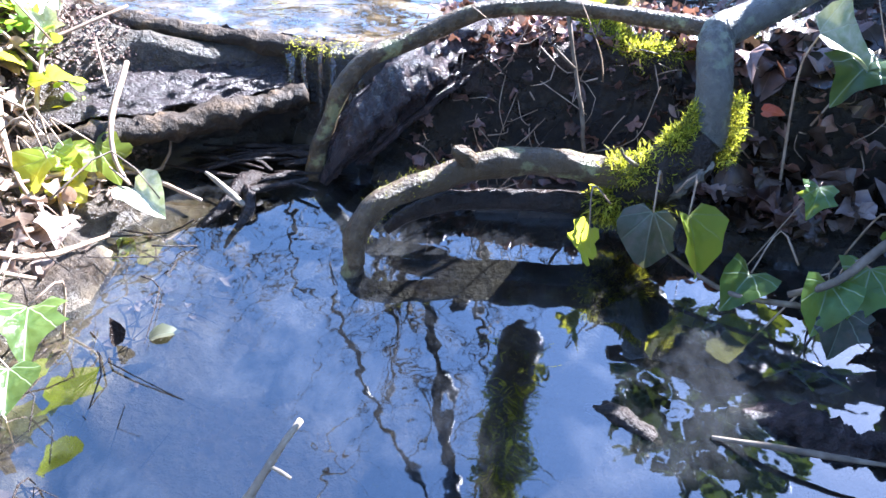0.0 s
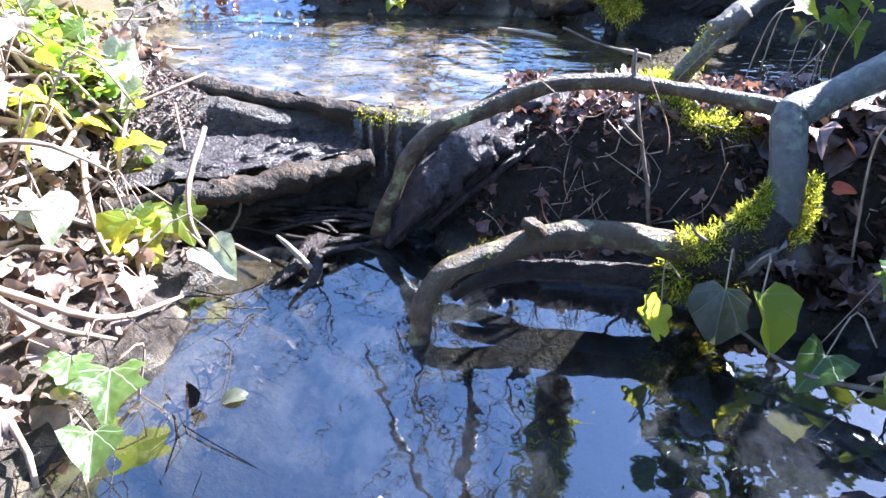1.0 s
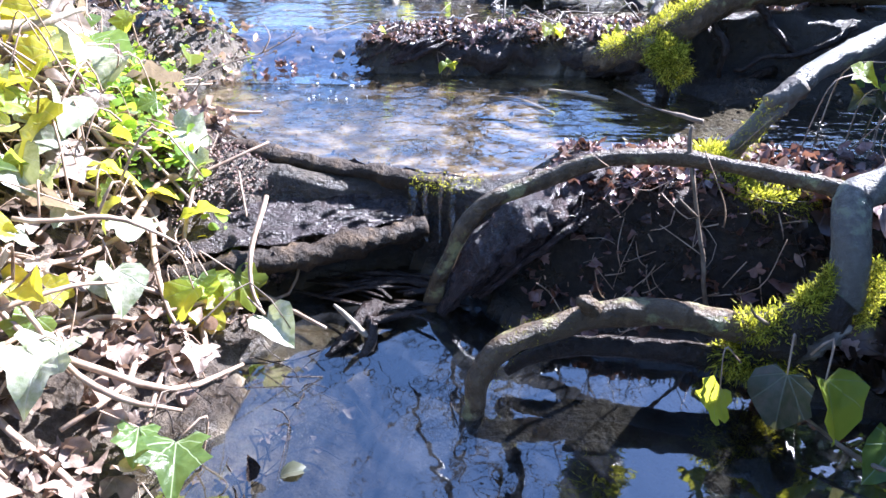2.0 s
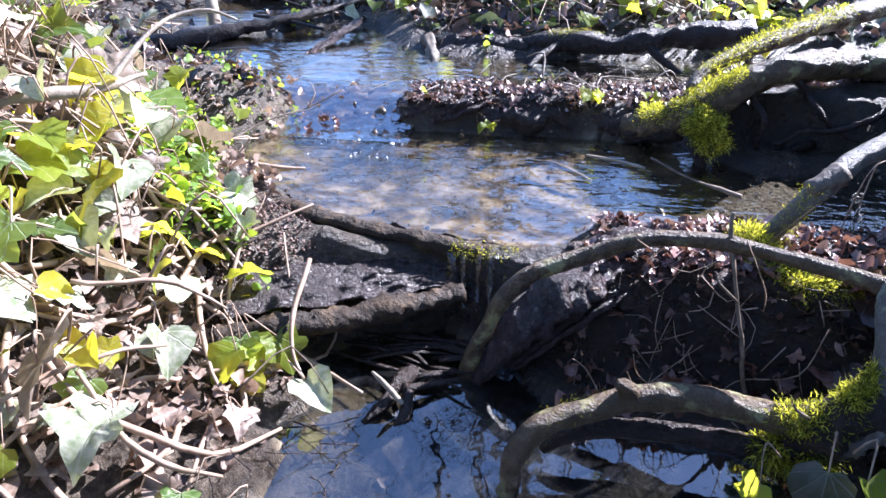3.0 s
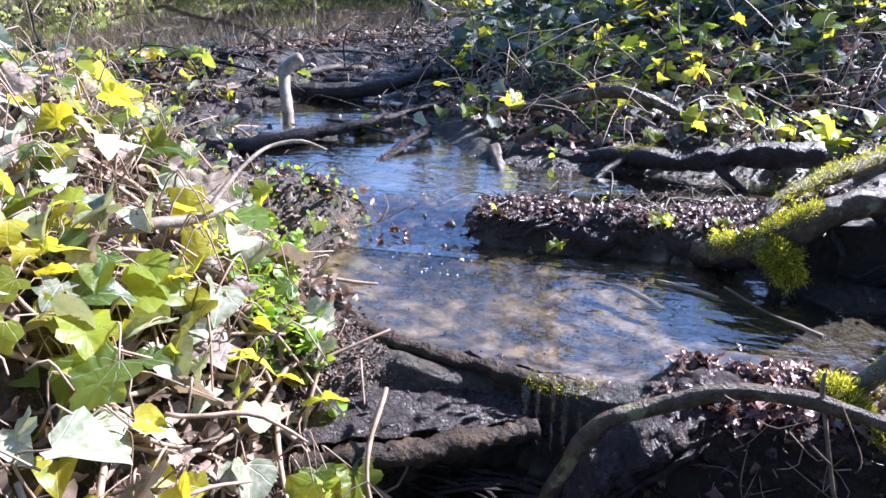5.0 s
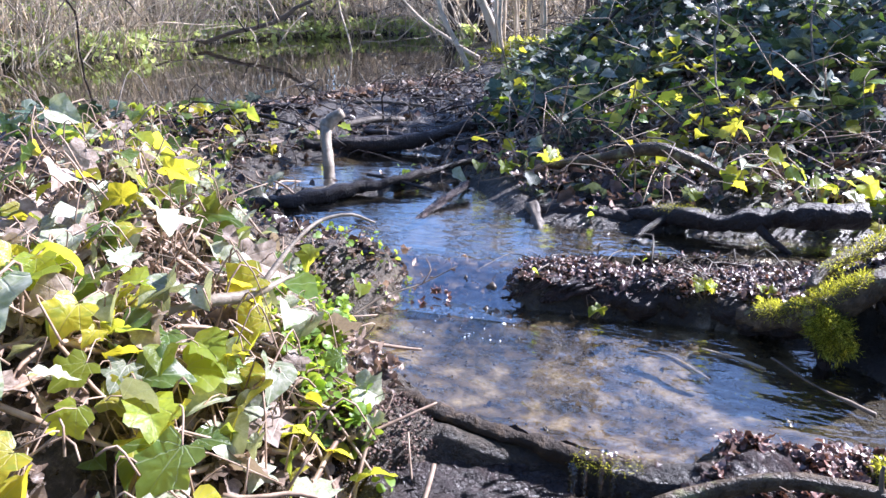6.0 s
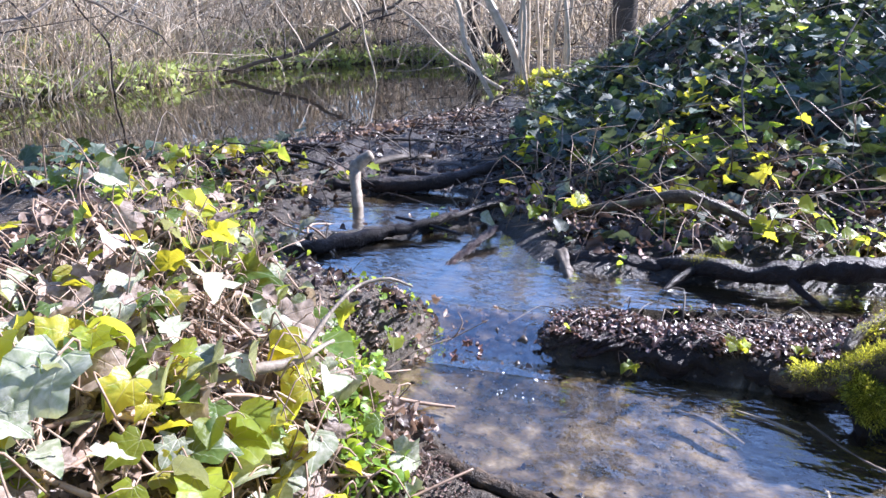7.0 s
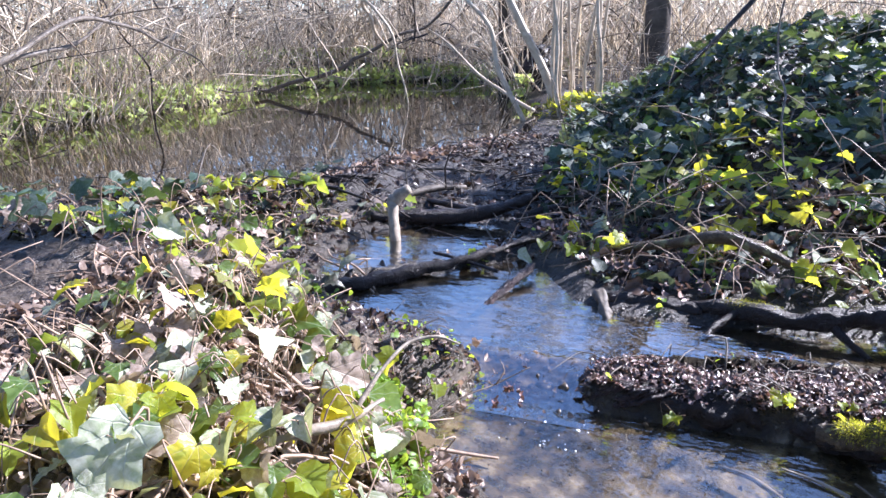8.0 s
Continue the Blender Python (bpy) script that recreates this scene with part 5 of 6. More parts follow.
stuff("leaf_litter", many(BLADES, scatter(130, RIGHT, (.015, .04), (.02, .05), 114, .45, 8)), DEAD_LIT, "large grey-purple leaves heaped by the stem", "leaf litter")
RAFT = within((-.47, .6, 1.5, 1.80), lambda x, y: dry_of(UPPER, MIDDLE, gap=.0)(x, y))
stuff("leaf_litter", many(BLADES, scatter(600, RAFT, (.0, .012), (.008, .026), 4, .4, 8)), DEAD_WET, "damp leaf litter and chips on the root raft", "leaf litter")
stuff("leaf_litter", many(BLADES, scatter(800, RAFT, (.0, .010), (.005, .018), 144, .45, 8)), DEAD_RED, "reddish crumbling litter on the root raft", "leaf litter")
stuff("leaf_litter", many(BLADES, scatter(2800, RAFT, (.001, .013), (.005, .017), 44, .4, 8)), DEAD_LIT, "purplish-brown crumbling litter on the root raft", "leaf litter")
DAM = within((-3.0, -.5, 2.3, 4.8), lambda x, y: dry_of(SIDE, MIDDLE, POND, gap=-.02)(x, y) & (x < -.75 + .0 * y))
stuff("leaf_litter", many(BLADES, scatter(900, DAM, (.0, .02), (.015, .05), 5, .4, 8)), DEAD_WET, "dark litter caught on the stick barrage", "leaf litter")
DAM_TOP = within((-3.0, -.9, 2.3, 4.8), lambda x, y: (np.abs(signed(POND, x, y) - .13) < .17) & dry_of(SIDE, MIDDLE)(x, y))
# paler leaves along the crest carry the sunlight in their colour
stuff("leaf_litter", many(BLADES, scatter(1100, DAM_TOP, (.0, .02), (.015, .055), 45, .4, 8)), DEAD, "brown litter along the pond edge, paler to look sunlit", "leaf litter")
MOUND = within((-1.3, 2.2, 2.05, 8.0), lambda x, y: (x > -.85 - .13 * (y - 2.3)) & (dry_of(MIDDLE, POND, gap=.12)(x, y)))
stuff("leaf_litter", many(BLADES, scatter(2200, MOUND, (.0, .03), (.02, .06), 6, .6, 8)), DEAD_WET, "brown leaf litter under the mound ivy", "leaf litter")
MOUND2 = within((-1.35, 2.4, 2.45, 8.0), lambda x, y: (x > -.85 - .13 * (y - 2.3)) & (fbm(x * 2.3, y * 2.3, 3) > -.75 + .72 * np.clip(3.9 - y, 0, 1.4)))
stuff("mound_ivy", many(IVY_BLADES, scatter(5600, MOUND2, (.01, .15), (.04, .085), 7, .75)), IVY_STUFF, "dense dark green ivy covering the mound", "ivy")
stuff("mound_ivy", many(IVY_BLADES, scatter(130, MOUND2, (.05, .17), (.04, .08), 8, .8)), LIME_STUFF, "young lime-green ivy leaves on the mound", "ivy")
stuff("mound_ivy", many(IVY_BLADES, scatter(2600, MOUND2, (.04, .17), (.045, .09), 47, .7)), GREY_STUFF, "dull grey-green ivy leaves on the mound", "ivy")
stuff("mound_ivy", many(IVY_BLADES, scatter(110, MOUND2, (.06, .17), (.04, .08), 48, .8)), YELLOW_STUFF, "scattered mound ivy leaves coloured yellow as if sunlit", "ivy")
MFOOT = within((-1.1, .8, 2.05, 3.0), lambda x, y: (x > -.8 - .13 * (y - 2.3)) & dry_of(MIDDLE, gap=.1)(x, y))
stuff("mound_ivy", many(IVY_BLADES, scatter(240, MFOOT, (.0, .05), (.03, .065), 49, .8)), GREY_STUFF, "dull ivy leaves trailing at the mound foot", "ivy")
# yellow and lime copies put sunlight into the colour of the low ivy
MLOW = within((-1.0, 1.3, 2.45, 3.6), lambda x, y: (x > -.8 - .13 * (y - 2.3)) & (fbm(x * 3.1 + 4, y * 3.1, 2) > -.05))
stuff("mound_ivy", many(IVY_BLADES, scatter(170, MLOW, (.04, .15), (.035, .075), 57, .8)), YELLOW_STUFF, "low mound ivy leaves coloured yellow-green as if sunlit", "ivy")
stuff("mound_ivy", many(IVY_BLADES, scatter(90, MLOW, (.04, .15), (.035, .07), 58, .8)), LIME_STUFF, "low mound ivy leaves coloured lime as if sunlit", "ivy")
MFRONT = within((-1.1, 1.6, 2.2, 4.4), lambda x, y: (x > -.85 - .13 * (y - 2.3)) & dry_of(MIDDLE, POND, gap=.12)(x, y))
stuff("leaf_litter", many(BLADES, scatter(2000, MFRONT, (.0, .04), (.015, .05), 56, .6, 8)), DEAD_LIT, "brown dead leaves between the mound ivy", "leaf litter")
stuff("leaf_litter", many(BLADES, scatter(700, MFOOT, (.0, .04), (.015, .05), 50, .7, 8)), DEAD_LIT, "purplish-brown litter at the mound foot", "leaf litter")
HERB = within((-1.0, -.5, .80, 1.30), lambda x, y: (np.abs(signed(UPPER, x, y) - .13) < .11) & (fbm(x * 8, y * 8, 2) > -.1))
stuff("bank_herbs", many(SMALL_BLADES, scatter(1300, HERB, (.005, .06), (.007, .024), 9, .8, 3)), LIME_STUFF, "tiny bright green seedlings on the bank", "herb")
EDGE = within((-2.2, .7, 1.3, 2.6), lambda x, y: (dry_of(UPPER, MIDDLE, SIDE, gap=.0)(x, y)) & (fbm(x * 5, y * 5, 2) > .16))
stuff("bank_herbs", many(SMALL_BLADES, scatter(600, EDGE, (.005, .05), (.01, .025), 10, .7, 3)), LIME_STUFF, "small green herbs along the channel", "herb")


def threads(n, region, seed, length, radius, lift, sag=0.4, sides=4, rise=0.4):
    """Many thin bent twigs lying about."""
    rng = np.random.RandomState(seed)
    x, y = region(rng, 60000)
    x, y = x[:n], y[:n]
    h = land(x, y)[0]
    out = []
    for k in range(len(x)):
        a, l = rng.uniform(0, 6.283), rng.uniform(*length)
        d = np.array([math.cos(a), math.sin(a), rng.randn() * rise])
        p = np.array([x[k], y[k], h[k] + rng.uniform(*lift)])
        b = rng.randn(3) * l * .25
        out.append(tube([p, p + d * l * .5 + b + (0, 0, l * sag * .3), p + d * l], [rng.uniform(*radius), rng.uniform(*radius) * .6], sides, l / 4, 0.05, int(rng.randint(9999))))
    return joined(out)


LB2 = within((-2.4, -.6, .35, 2.3), lambda x, y: dry_of(LOWER, UPPER, MIDDLE, SIDE, POND, gap=.16)(x, y))
stuff("dead_stems", threads(170, LB, 31, (.04, .14), (.0008, .0018), (.005, .05)), TWIG, "tangle of thin dry stems on the bank", "stems")
stuff("dead_stems", threads(200, LB2, 38, (.05, .16), (.0013, .0026), (.01, .05), 1.6, 5, .25), STEM, "looping tan ivy stalks over the bank", "stems")
LB3 = within((-1.3, -.6, .35, 1.25), lambda x, y: dry_of(LOWER, UPPER, gap=.14)(x, y))
stuff("dead_stems", threads(110, LB3, 42, (.03, .09), (.0014, .0026), (.05, .11), 2.6, 5, .4), STEM, "looping pale ivy stalks among the leaves", "stems")
stuff("dead_stems", threads(150, MFOOT, 39, (.06, .3), (.001, .003), (.02, .1), .8, 4, .6), STEM, "tan bare stems at the mound foot", "stems")
stuff("dead_stems", threads(560, MOUND, 32, (.15, .7), (.0012, .0034), (.04, .17)), TWIG, "thin bare vine stems over the mound", "stems")
stuff("dead_stems", threads(70, RAFT, 33, (.04, .16), (.001, .003), (.0, .03), .2, 4, .15), WOOD_OLD, "chips and twigs on the root raft", "stems")
stuff("dead_stems", threads(120, DAM, 41, (.06, .3), (.0015, .005), (.0, .04), .2, 4, .15), WOOD_OLD, "grey sticks strewn over the barrage", "stems")
stuff("dead_stems", threads(220, DAM, 34, (.08, .35), (.0015, .006), (.0, .05), .2, 4, .2), BARK_WET, "small sticks caught in the barrage", "stems")
FACE = within((-.05, .6, .72, .9), lambda x, y: dry_of(LOWER, gap=.0)(x, y))
stuff("hanging_roots", threads(150, FACE, 36, (.02, .08), (.0005, .0013), (-.005, .02), -.4, 4, 1.0), STEM, "pale fine roots on the ridge face", "roots")
stuff("leaf_litter", many(BLADES, scatter(420, FACE, (-.003, .012), (.007, .024), 12, .8, 8)), DEAD_RED, "wet dead leaves stuck to the shaded mud", "leaf litter")
stuff("hanging_roots", threads(240, FACE, 35, (.02, .06), (.0006, .0018), (-.01, .01), -.3, 4, .5), BARK_WET, "fine dark roots on the shaded ridge face", "roots")

# ---- pond surroundings ----
hang_pts = [(.135, 2.69, .33), (.10, 2.72, .42), (.056, 2.75, .52), (.04, 3.0, .69), (.038, 3.4, .88), (.05, 3.6, 1.2), (.10, 3.8, 1.8)]
solid("hanging_twig", tube(hang_pts, [.004, .0042, .004, .0038, .0042, .005, .007], 7, 0.05, 0.1, 301, 1, .006), TWIG, "long pale twig trailing down over the mound", "twig")
solid("hanging_twig", tube([(.46, 3.0, .45), (.40, 3.05, .60), (.42, 3.2, .8), (.55, 3.4, 1.1), (.7, 3.6, 1.6)], [.0035, .004, .004, .005, .006], 7, 0.05, 0.1, 302, 1, .006), TWIG, "long pale twig trailing down over the mound", "twig")
solid("leaning_branch", tube([(-.62, 4.3, .55), (-.40, 4.5, .78), (-.18, 4.8, 1.0), (.1, 5.1, 1.35), (.5, 5.6, 2.0)], [.012, .015, .016, .018, .02], 8, 0.06, 0.06, 303), BARK_WET, "dark bare branch slanting over the ivy mound", "branch")


def stem_clump():
    t = thing("coppice_shrub", (-1.4, 6.3, .28), "clump of pale upright coppice stems at the pond edge", "shrub")
    r = random.Random(8)
    for k in range(11):
        x, y = -1.5 + r.uniform(-.12, .42), 6.3 + r.uniform(-.3, .3)
        z = height(x, y) - .05
        lean = r.gauss(0, .07)
        l = r.uniform(2.5, 4.5)
        part("stem", tube([(x, y, z), (x + lean * .7, y, z + l * .3), (x + lean * 2 + r.gauss(0, .1), y + r.gauss(0, .1), z + l * .65), (x + lean * 3.5 + r.gauss(0, .2), y, z + l)], [.018, .015, .011, .004], 8, 0.12, 0.06, 310 + k, 1, .012), REED_BARK, t)
    part("leaning_stem", tube([(-1.50, 6.2, .2), (-1.543, 6.2, .345), (-1.654, 6.2, .673), (-1.841, 6.2, 1.022), (-2.026, 6.2, 1.39), (-2.4, 6.25, 2.1)], [.045, .042, .038, .036, .03, .014], 10, 0.08, 0.05, 330), REED_BARK, t)
    part("leaning_stem", tube([(-1.79, 6.0, .22), (-1.81, 6.0, .288), (-2.048, 6.0, .738), (-2.109, 6.0, 1.079), (-2.386, 6.0, 1.375), (-2.9, 6.1, 1.8)], [.022, .022, .02, .018, .014, .006], 8, 0.08, 0.06, 331), REED_BARK, t)
    part("leaning_stem", tube([(-1.8, 6.5, .3), (-2.29, 6.6, .548), (-2.703, 6.6, .938), (-2.943, 6.6, 1.108)], [.016, .014, .011, .005], 8, 0.08, 0.08, 332, 1, .01), REED_BARK, t)
    part("moss", moss_tufts([(-1.6, 6.1, .33), (-1.4, 6.15, .36), (-1.15, 6.2, .42)], [.09, .1, .08], 900, 41, 0.05), MOSS, t)


REED_BARK = bark_material("tan_stem_bark", (0.24, 0.185, 0.125), (0.46, 0.375, 0.27), (0.66, 0.57, 0.44), 0.6, 14, 0.002)
stem_clump()

FAR_BANK = within((-26, 6, 3.0, 30), lambda x, y: (signed(POND, x, y) > .05) & ((y > 6.2) | (x < -5.7)) & ((x < -2.2) | (y > 9)) & (y > 2.2))


def stalks(n, region, seed, tall, radius, lean, bend, sides=3, seg=4, spread=3):
    """Many upright stalks joined, thin at the tip."""
    rng = np.random.RandomState(seed)
    x, y = region(rng, 400000)
    near = np.argsort((np.arange(len(x)) > spread * n) * 1e6 + np.hypot(x + .2, y) * rng.uniform(.55, 1.6, len(x)))[:n]
    x, y = x[near], y[near]
    h = land(x, y)[0]
    n = len(x)
    l = rng.uniform(*tall, n)
    a = rng.uniform(0, 6.283, n)
    ln, bd = (np.abs(rng.randn(n)) * lean).clip(0, 1.0), (rng.randn(n) * bend).clip(-1.1, 1.1)
    r = rng.uniform(*radius, n)
    t = np.linspace(0, 1, seg + 1)
    dx = (ln[:, None] * t + bd[:, None] * t ** 2.5) * l[:, None]
    px, py = x[:, None] + np.cos(a)[:, None] * dx, y[:, None] + np.sin(a)[:, None] * dx
    pz = h[:, None] - .05 + l[:, None] * (t - .35 * np.abs(bd)[:, None] * t ** 3)
    c = np.arange(sides) * 2 * math.pi / sides
    rr = r[:, None] * (1 - .75 * t)
    vx = px[:, :, None] + rr[:, :, None] * np.cos(c)
    vy = py[:, :, None] + rr[:, :, None] * np.sin(c)
    vz = np.repeat(pz[:, :, None], sides, 2)
    v = np.stack([vx, vy, vz], -1).reshape(-1, 3)
    ring = np.array([(i * sides + j, i * sides + (j + 1) % sides, (i + 1) * sides + (j + 1) % sides, (i + 1) * sides + j) for i in range(seg) for j in range(sides)])
    f = (ring[None] + (np.arange(n) * (seg + 1) * sides)[:, None, None]).reshape(-1, 4)
    return v, f.tolist()


stuff("reeds", stalks(3600, FAR_BANK, 51, (0.5, 1.9), (.004, .011), .5, .9, 3, 5), REED, "dense dry tan reeds on the far bank", "reeds")
stuff("scrub_twigs", stalks(2000, FAR_BANK, 52, (1.0, 2.4), (.006, .016), 1.1, 1.5, 3, 7), TWIG_FAR, "bare grey-brown scrub twigs behind the pond", "scrub")
FRONT = within((-9.5, -1.8, 2.6, 12.5), lambda x, y: (np.abs(signed(POND, x, y) - .15) < .3) & ((y > 6.2) | (x < -5.7)) & (x < -2.3))
stuff("scrub_twigs", stalks(1100, FRONT, 53, (.8, 2.8), (.003, .010), 1.3, 1.8, 3, 7), TWIG_FAR, "arching bare twigs over the pond edge", "scrub")
GRASSY = within((-11, -2.2, 2.6, 12.5), lambda x, y: (signed(POND, x, y) > -.05) & (signed(POND, x, y) < 1.7) & (np.abs(signed(POND, x, y) + 0.25 * fbm(x * 1.3, y * 1.3, 2) - .78) > .14) & ((y > 5.8) | (x < -5.6)) & (x < -2.4))
stuff("marsh_plants", many(IVY_BLADES, scatter(6500, GRASSY, (.0, .22), (.05, .12), 54, .8)), GRASS, "yellow-green marsh plants at the far waterline", "marsh plants")


def bare_tree(x, y, tall, girth, seed, lean=0.0, category="tree"):
    t = thing("bare_tree", (x, y, height(x, y)), "tall bare winter tree behind the pond", "tree", "bare trees")
    r = random.Random(seed)
    z0 = height(x, y) - .1
    trunk = [(x, y, z0), (x + lean * tall * .2, y + r.gauss(0, .1), z0 + tall * .3), (x + lean * tall * .5 + r.gauss(0, .15), y + r.gauss(0, .2), z0 + tall * .65), (x + lean * tall, y, z0 + tall)]
    part("trunk", tube(trunk, [girth, girth * .8, girth * .5, girth * .12], 9, 0.35, 0.06, seed), TRUNK_FAR, t)
    ps, _ = spline(trunk, 1.0, 0.3)
    for k in range(26):
        limbs = []
        p = ps[int(len(ps) * r.uniform(.35, .97))]
        a, l = r.uniform(0, 6.283), tall * r.uniform(.08, .22)
        q = p + np.array([math.cos(a) * l * .6, math.sin(a) * l * .6, l * .45])
        e = p + np.array([math.cos(a) * l, math.sin(a) * l, l * r.uniform(.6, 1.1)])
        limbs.append(tube([p, q, e], [girth * .16, girth * .1, girth * .02], 5, l / 5, 0.08, seed + k, 1, .02))
        for _ in range(5):
            u = r.uniform(.3, .95)
            b = p + (e - p) * u
            w = np.array([r.gauss(0, 1), r.gauss(0, 1), r.uniform(-.2, 1)]) * l * .3
            limbs.append(tube([b, b + w * .5 + (0, 0, .03), b + w], [girth * .05, girth * .03, girth * .01], 4, l / 6, 0.05, seed + k))
        part("limb", joined(limbs), TRUNK_FAR, t)


for k, (x, y, tall, girth, lean) in enumerate(((-2.3, 15.5, 20, .17, .02), (-1.7, 14.2, 17, .14, -.01), (-6.6, 14.0, 11, .13, .03), (-6.2, 13.6, 10, .11, -.02), (-3.6, 12.6, 7, .13, .05), (.9, 17.0, 21, .20, .03), (-11, 16, 13, .15, .02), (-14, 13, 12, .14, 0), (4.5, 19, 15, .2, -.02), (-9, 21, 14, .16, .01))):
    bare_tree(x, y, tall, girth, 600 + 40 * k, lean)
solid("old_stump", tube([(-2.4, 8.95, .2), (-2.42, 8.95, .45), (-2.4, 8.97, .7), (-2.38, 8.95, .86)], [.36, .3, .27, .2], 16, 0.05, 0.15, 590), BARK_WET, "dark old stump at the far waterline", "stump")
bare_tree(-.95, 9.3, 9, .17, 1100, .01)
bare_tree(-2.85, 9.0, 8, .09, 1150, -.01)
p = thing("ivy_clump", (-1.25, 6.05, height(-1.25, 6.05)), "yellow-green ivy round the feet of the coppice stems", "ivy plant", "ivy clumps")
for k in range(34):
    x, y = -1.2 + rng_ivy.gauss(0, .2), 6.02 + rng_ivy.gauss(0, .1)
    ivy_leaf(p, (x, y, height(x, y) + rng_ivy.uniform(.03, .17)), rng_ivy.uniform(.06, .1), rng_ivy.choice("LLYYLGP"))
# long boughs bowing over the pond from its bank
reach = thing("bowed_bush", (-5.9, 3.0, .3), "pale bush with long boughs bowed low over the pond", "bush")
part("bough", tube([(-5.9, 2.7, .3), (-5.4, 2.95, .62), (-5.0, 3.306, .869), (-5.0, 3.896, 1.12), (-5.0, 4.341, 1.25), (-5.0, 4.803, 1.172), (-5.0, 5.316, .942), (-5.0, 5.716, .708)], [.03, .028, .026, .022, .018, .014, .01, .005], 9, 0.1, 0.07, 1201, 1, .012), WOOD_OLD, reach)
part("bough", tube([(-5.9, 2.8, .3), (-5.5, 3.2, .75), (-5.2, 3.54, .906), (-5.2, 3.927, .987), (-5.2, 4.309, 1.066), (-5.2, 4.638, 1.248), (-5.2, 5.046, 1.52)], [.03, .026, .022, .018, .015, .012, .006], 9, 0.1, 0.07, 1202, 1, .012), WOOD_OLD, reach)
part("bough", tube([(-6.1, 5.5, 1.6), (-6.0, 5.607, 1.152), (-6.0, 5.891, .767), (-6.0, 5.88, .403), (-6.0, 5.9, .2)], [.006, .009, .011, .011, .010], 8, 0.1, 0.07, 1203, 1, .012), BARK_WET, reach)
for k in range(24):
    u = rngd.uniform(0, 1)
    b = np.array((-5.0 - rngd.uniform(0, .25), 3.3 + 2.3 * u, .95 + .35 * math.sin(3 * u) + rngd.gauss(0, .05)))
    w = np.array((rngd.gauss(.0, .25), rngd.gauss(.1, .35), rngd.gauss(-.1, .3)))
    part("twig", tube([b, b + w * .5 + (0, 0, .05), b + w], [.009, .006, .003], 5, 0.1, 0.08, 1210 + k, 1, .01), REED_BARK if k % 3 else TWIG, reach)
snag = thing("fallen_tree", (-5.8, 8.5, .3), "dark fallen tree slanting out of the pond with trailing twigs", "tree")
part("trunk", tube([(-6.9, 8.5, .3), (-5.873, 8.5, .473), (-4.749, 8.5, .73), (-3.887, 8.5, 1.075), (-3.401, 8.5, 1.437), (-3.0, 8.5, 1.9)], [.024, .026, .026, .022, .018, .010], 10, 0.12, 0.08, 1250, 1, .04), WOOD_OLD, snag)
part("limb", tube([(-4.3, 8.4, .9), (-4.165, 7.5, 1.468), (-3.815, 7.5, 1.14), (-3.721, 7.5, .851), (-3.644, 7.5, .492), (-3.633, 7.5, .2)], [.02, .018, .016, .014, .011, .006], 8, 0.1, 0.08, 1251, 1, .015), REED_BARK, snag)
for k in range(22):
    b = np.array((-5.6 + 2.3 * k / 22, 8.4, .5 + .75 * (k / 22) ** 1.4))
    w = np.array((rngd.gauss(0, .3), rngd.gauss(-.1, .25), rngd.gauss(.1, .45)))
    part("twig", tube([b, b + w * .5 + (0, 0, .06), b + w], [.012, .008, .003], 5, 0.1, 0.08, 1260 + k, 1, .015), REED_BARK if k % 2 else BARK_WET, snag)


def tangle(n, region, seed, length, radius, top):
    """Thin stems wandering through one another in every direction."""
    rng = np.random.RandomState(seed)
    x, y = region(rng, 60000)
    h = land(x[:n], y[:n])[0]
    out = []
    for k in range(n):
        l, d = rng.uniform(*length), rng.randn(3) * (1, 1, .6)
        p = np.array((x[k], y[k], h[k] + rng.uniform(0, 1) ** 1.5 * top))
        pts = [p]
        for _ in range(4):
            d = d / np.linalg.norm(d) + rng.randn(3) * .35 + (0, 0, -.08)
            p = p + d * l / 4
            pts.append(np.array((p[0], p[1], max(p[2], h[k] + .03))))
        r = rng.uniform(*radius)
        out.append(tube(pts, [r, r * .8, r * .35], 4, l / 9, 0.05, int(rng.randint(9999))))
    return joined(out)


NEAR_BANK = within((-11, -2.0, 2.4, 14), lambda x, y: (signed(POND, x, y) > .25) & (signed(POND, x, y) < 2.6) & ((y > 7.5) | (x < -5.9)))
stuff("scrub_twigs", tangle(1500, NEAR_BANK, 91, (.5, 1.9), (.005, .013), 1.5), REED_BARK, "pale bramble stems tangled along the far bank", "scrub")
stuff("scrub_twigs", tangle(240, NEAR_BANK, 92, (.6, 2.0), (.005, .016), 1.8), TRUNK_FAR, "dark bare stems tangled along the far bank", "scrub")
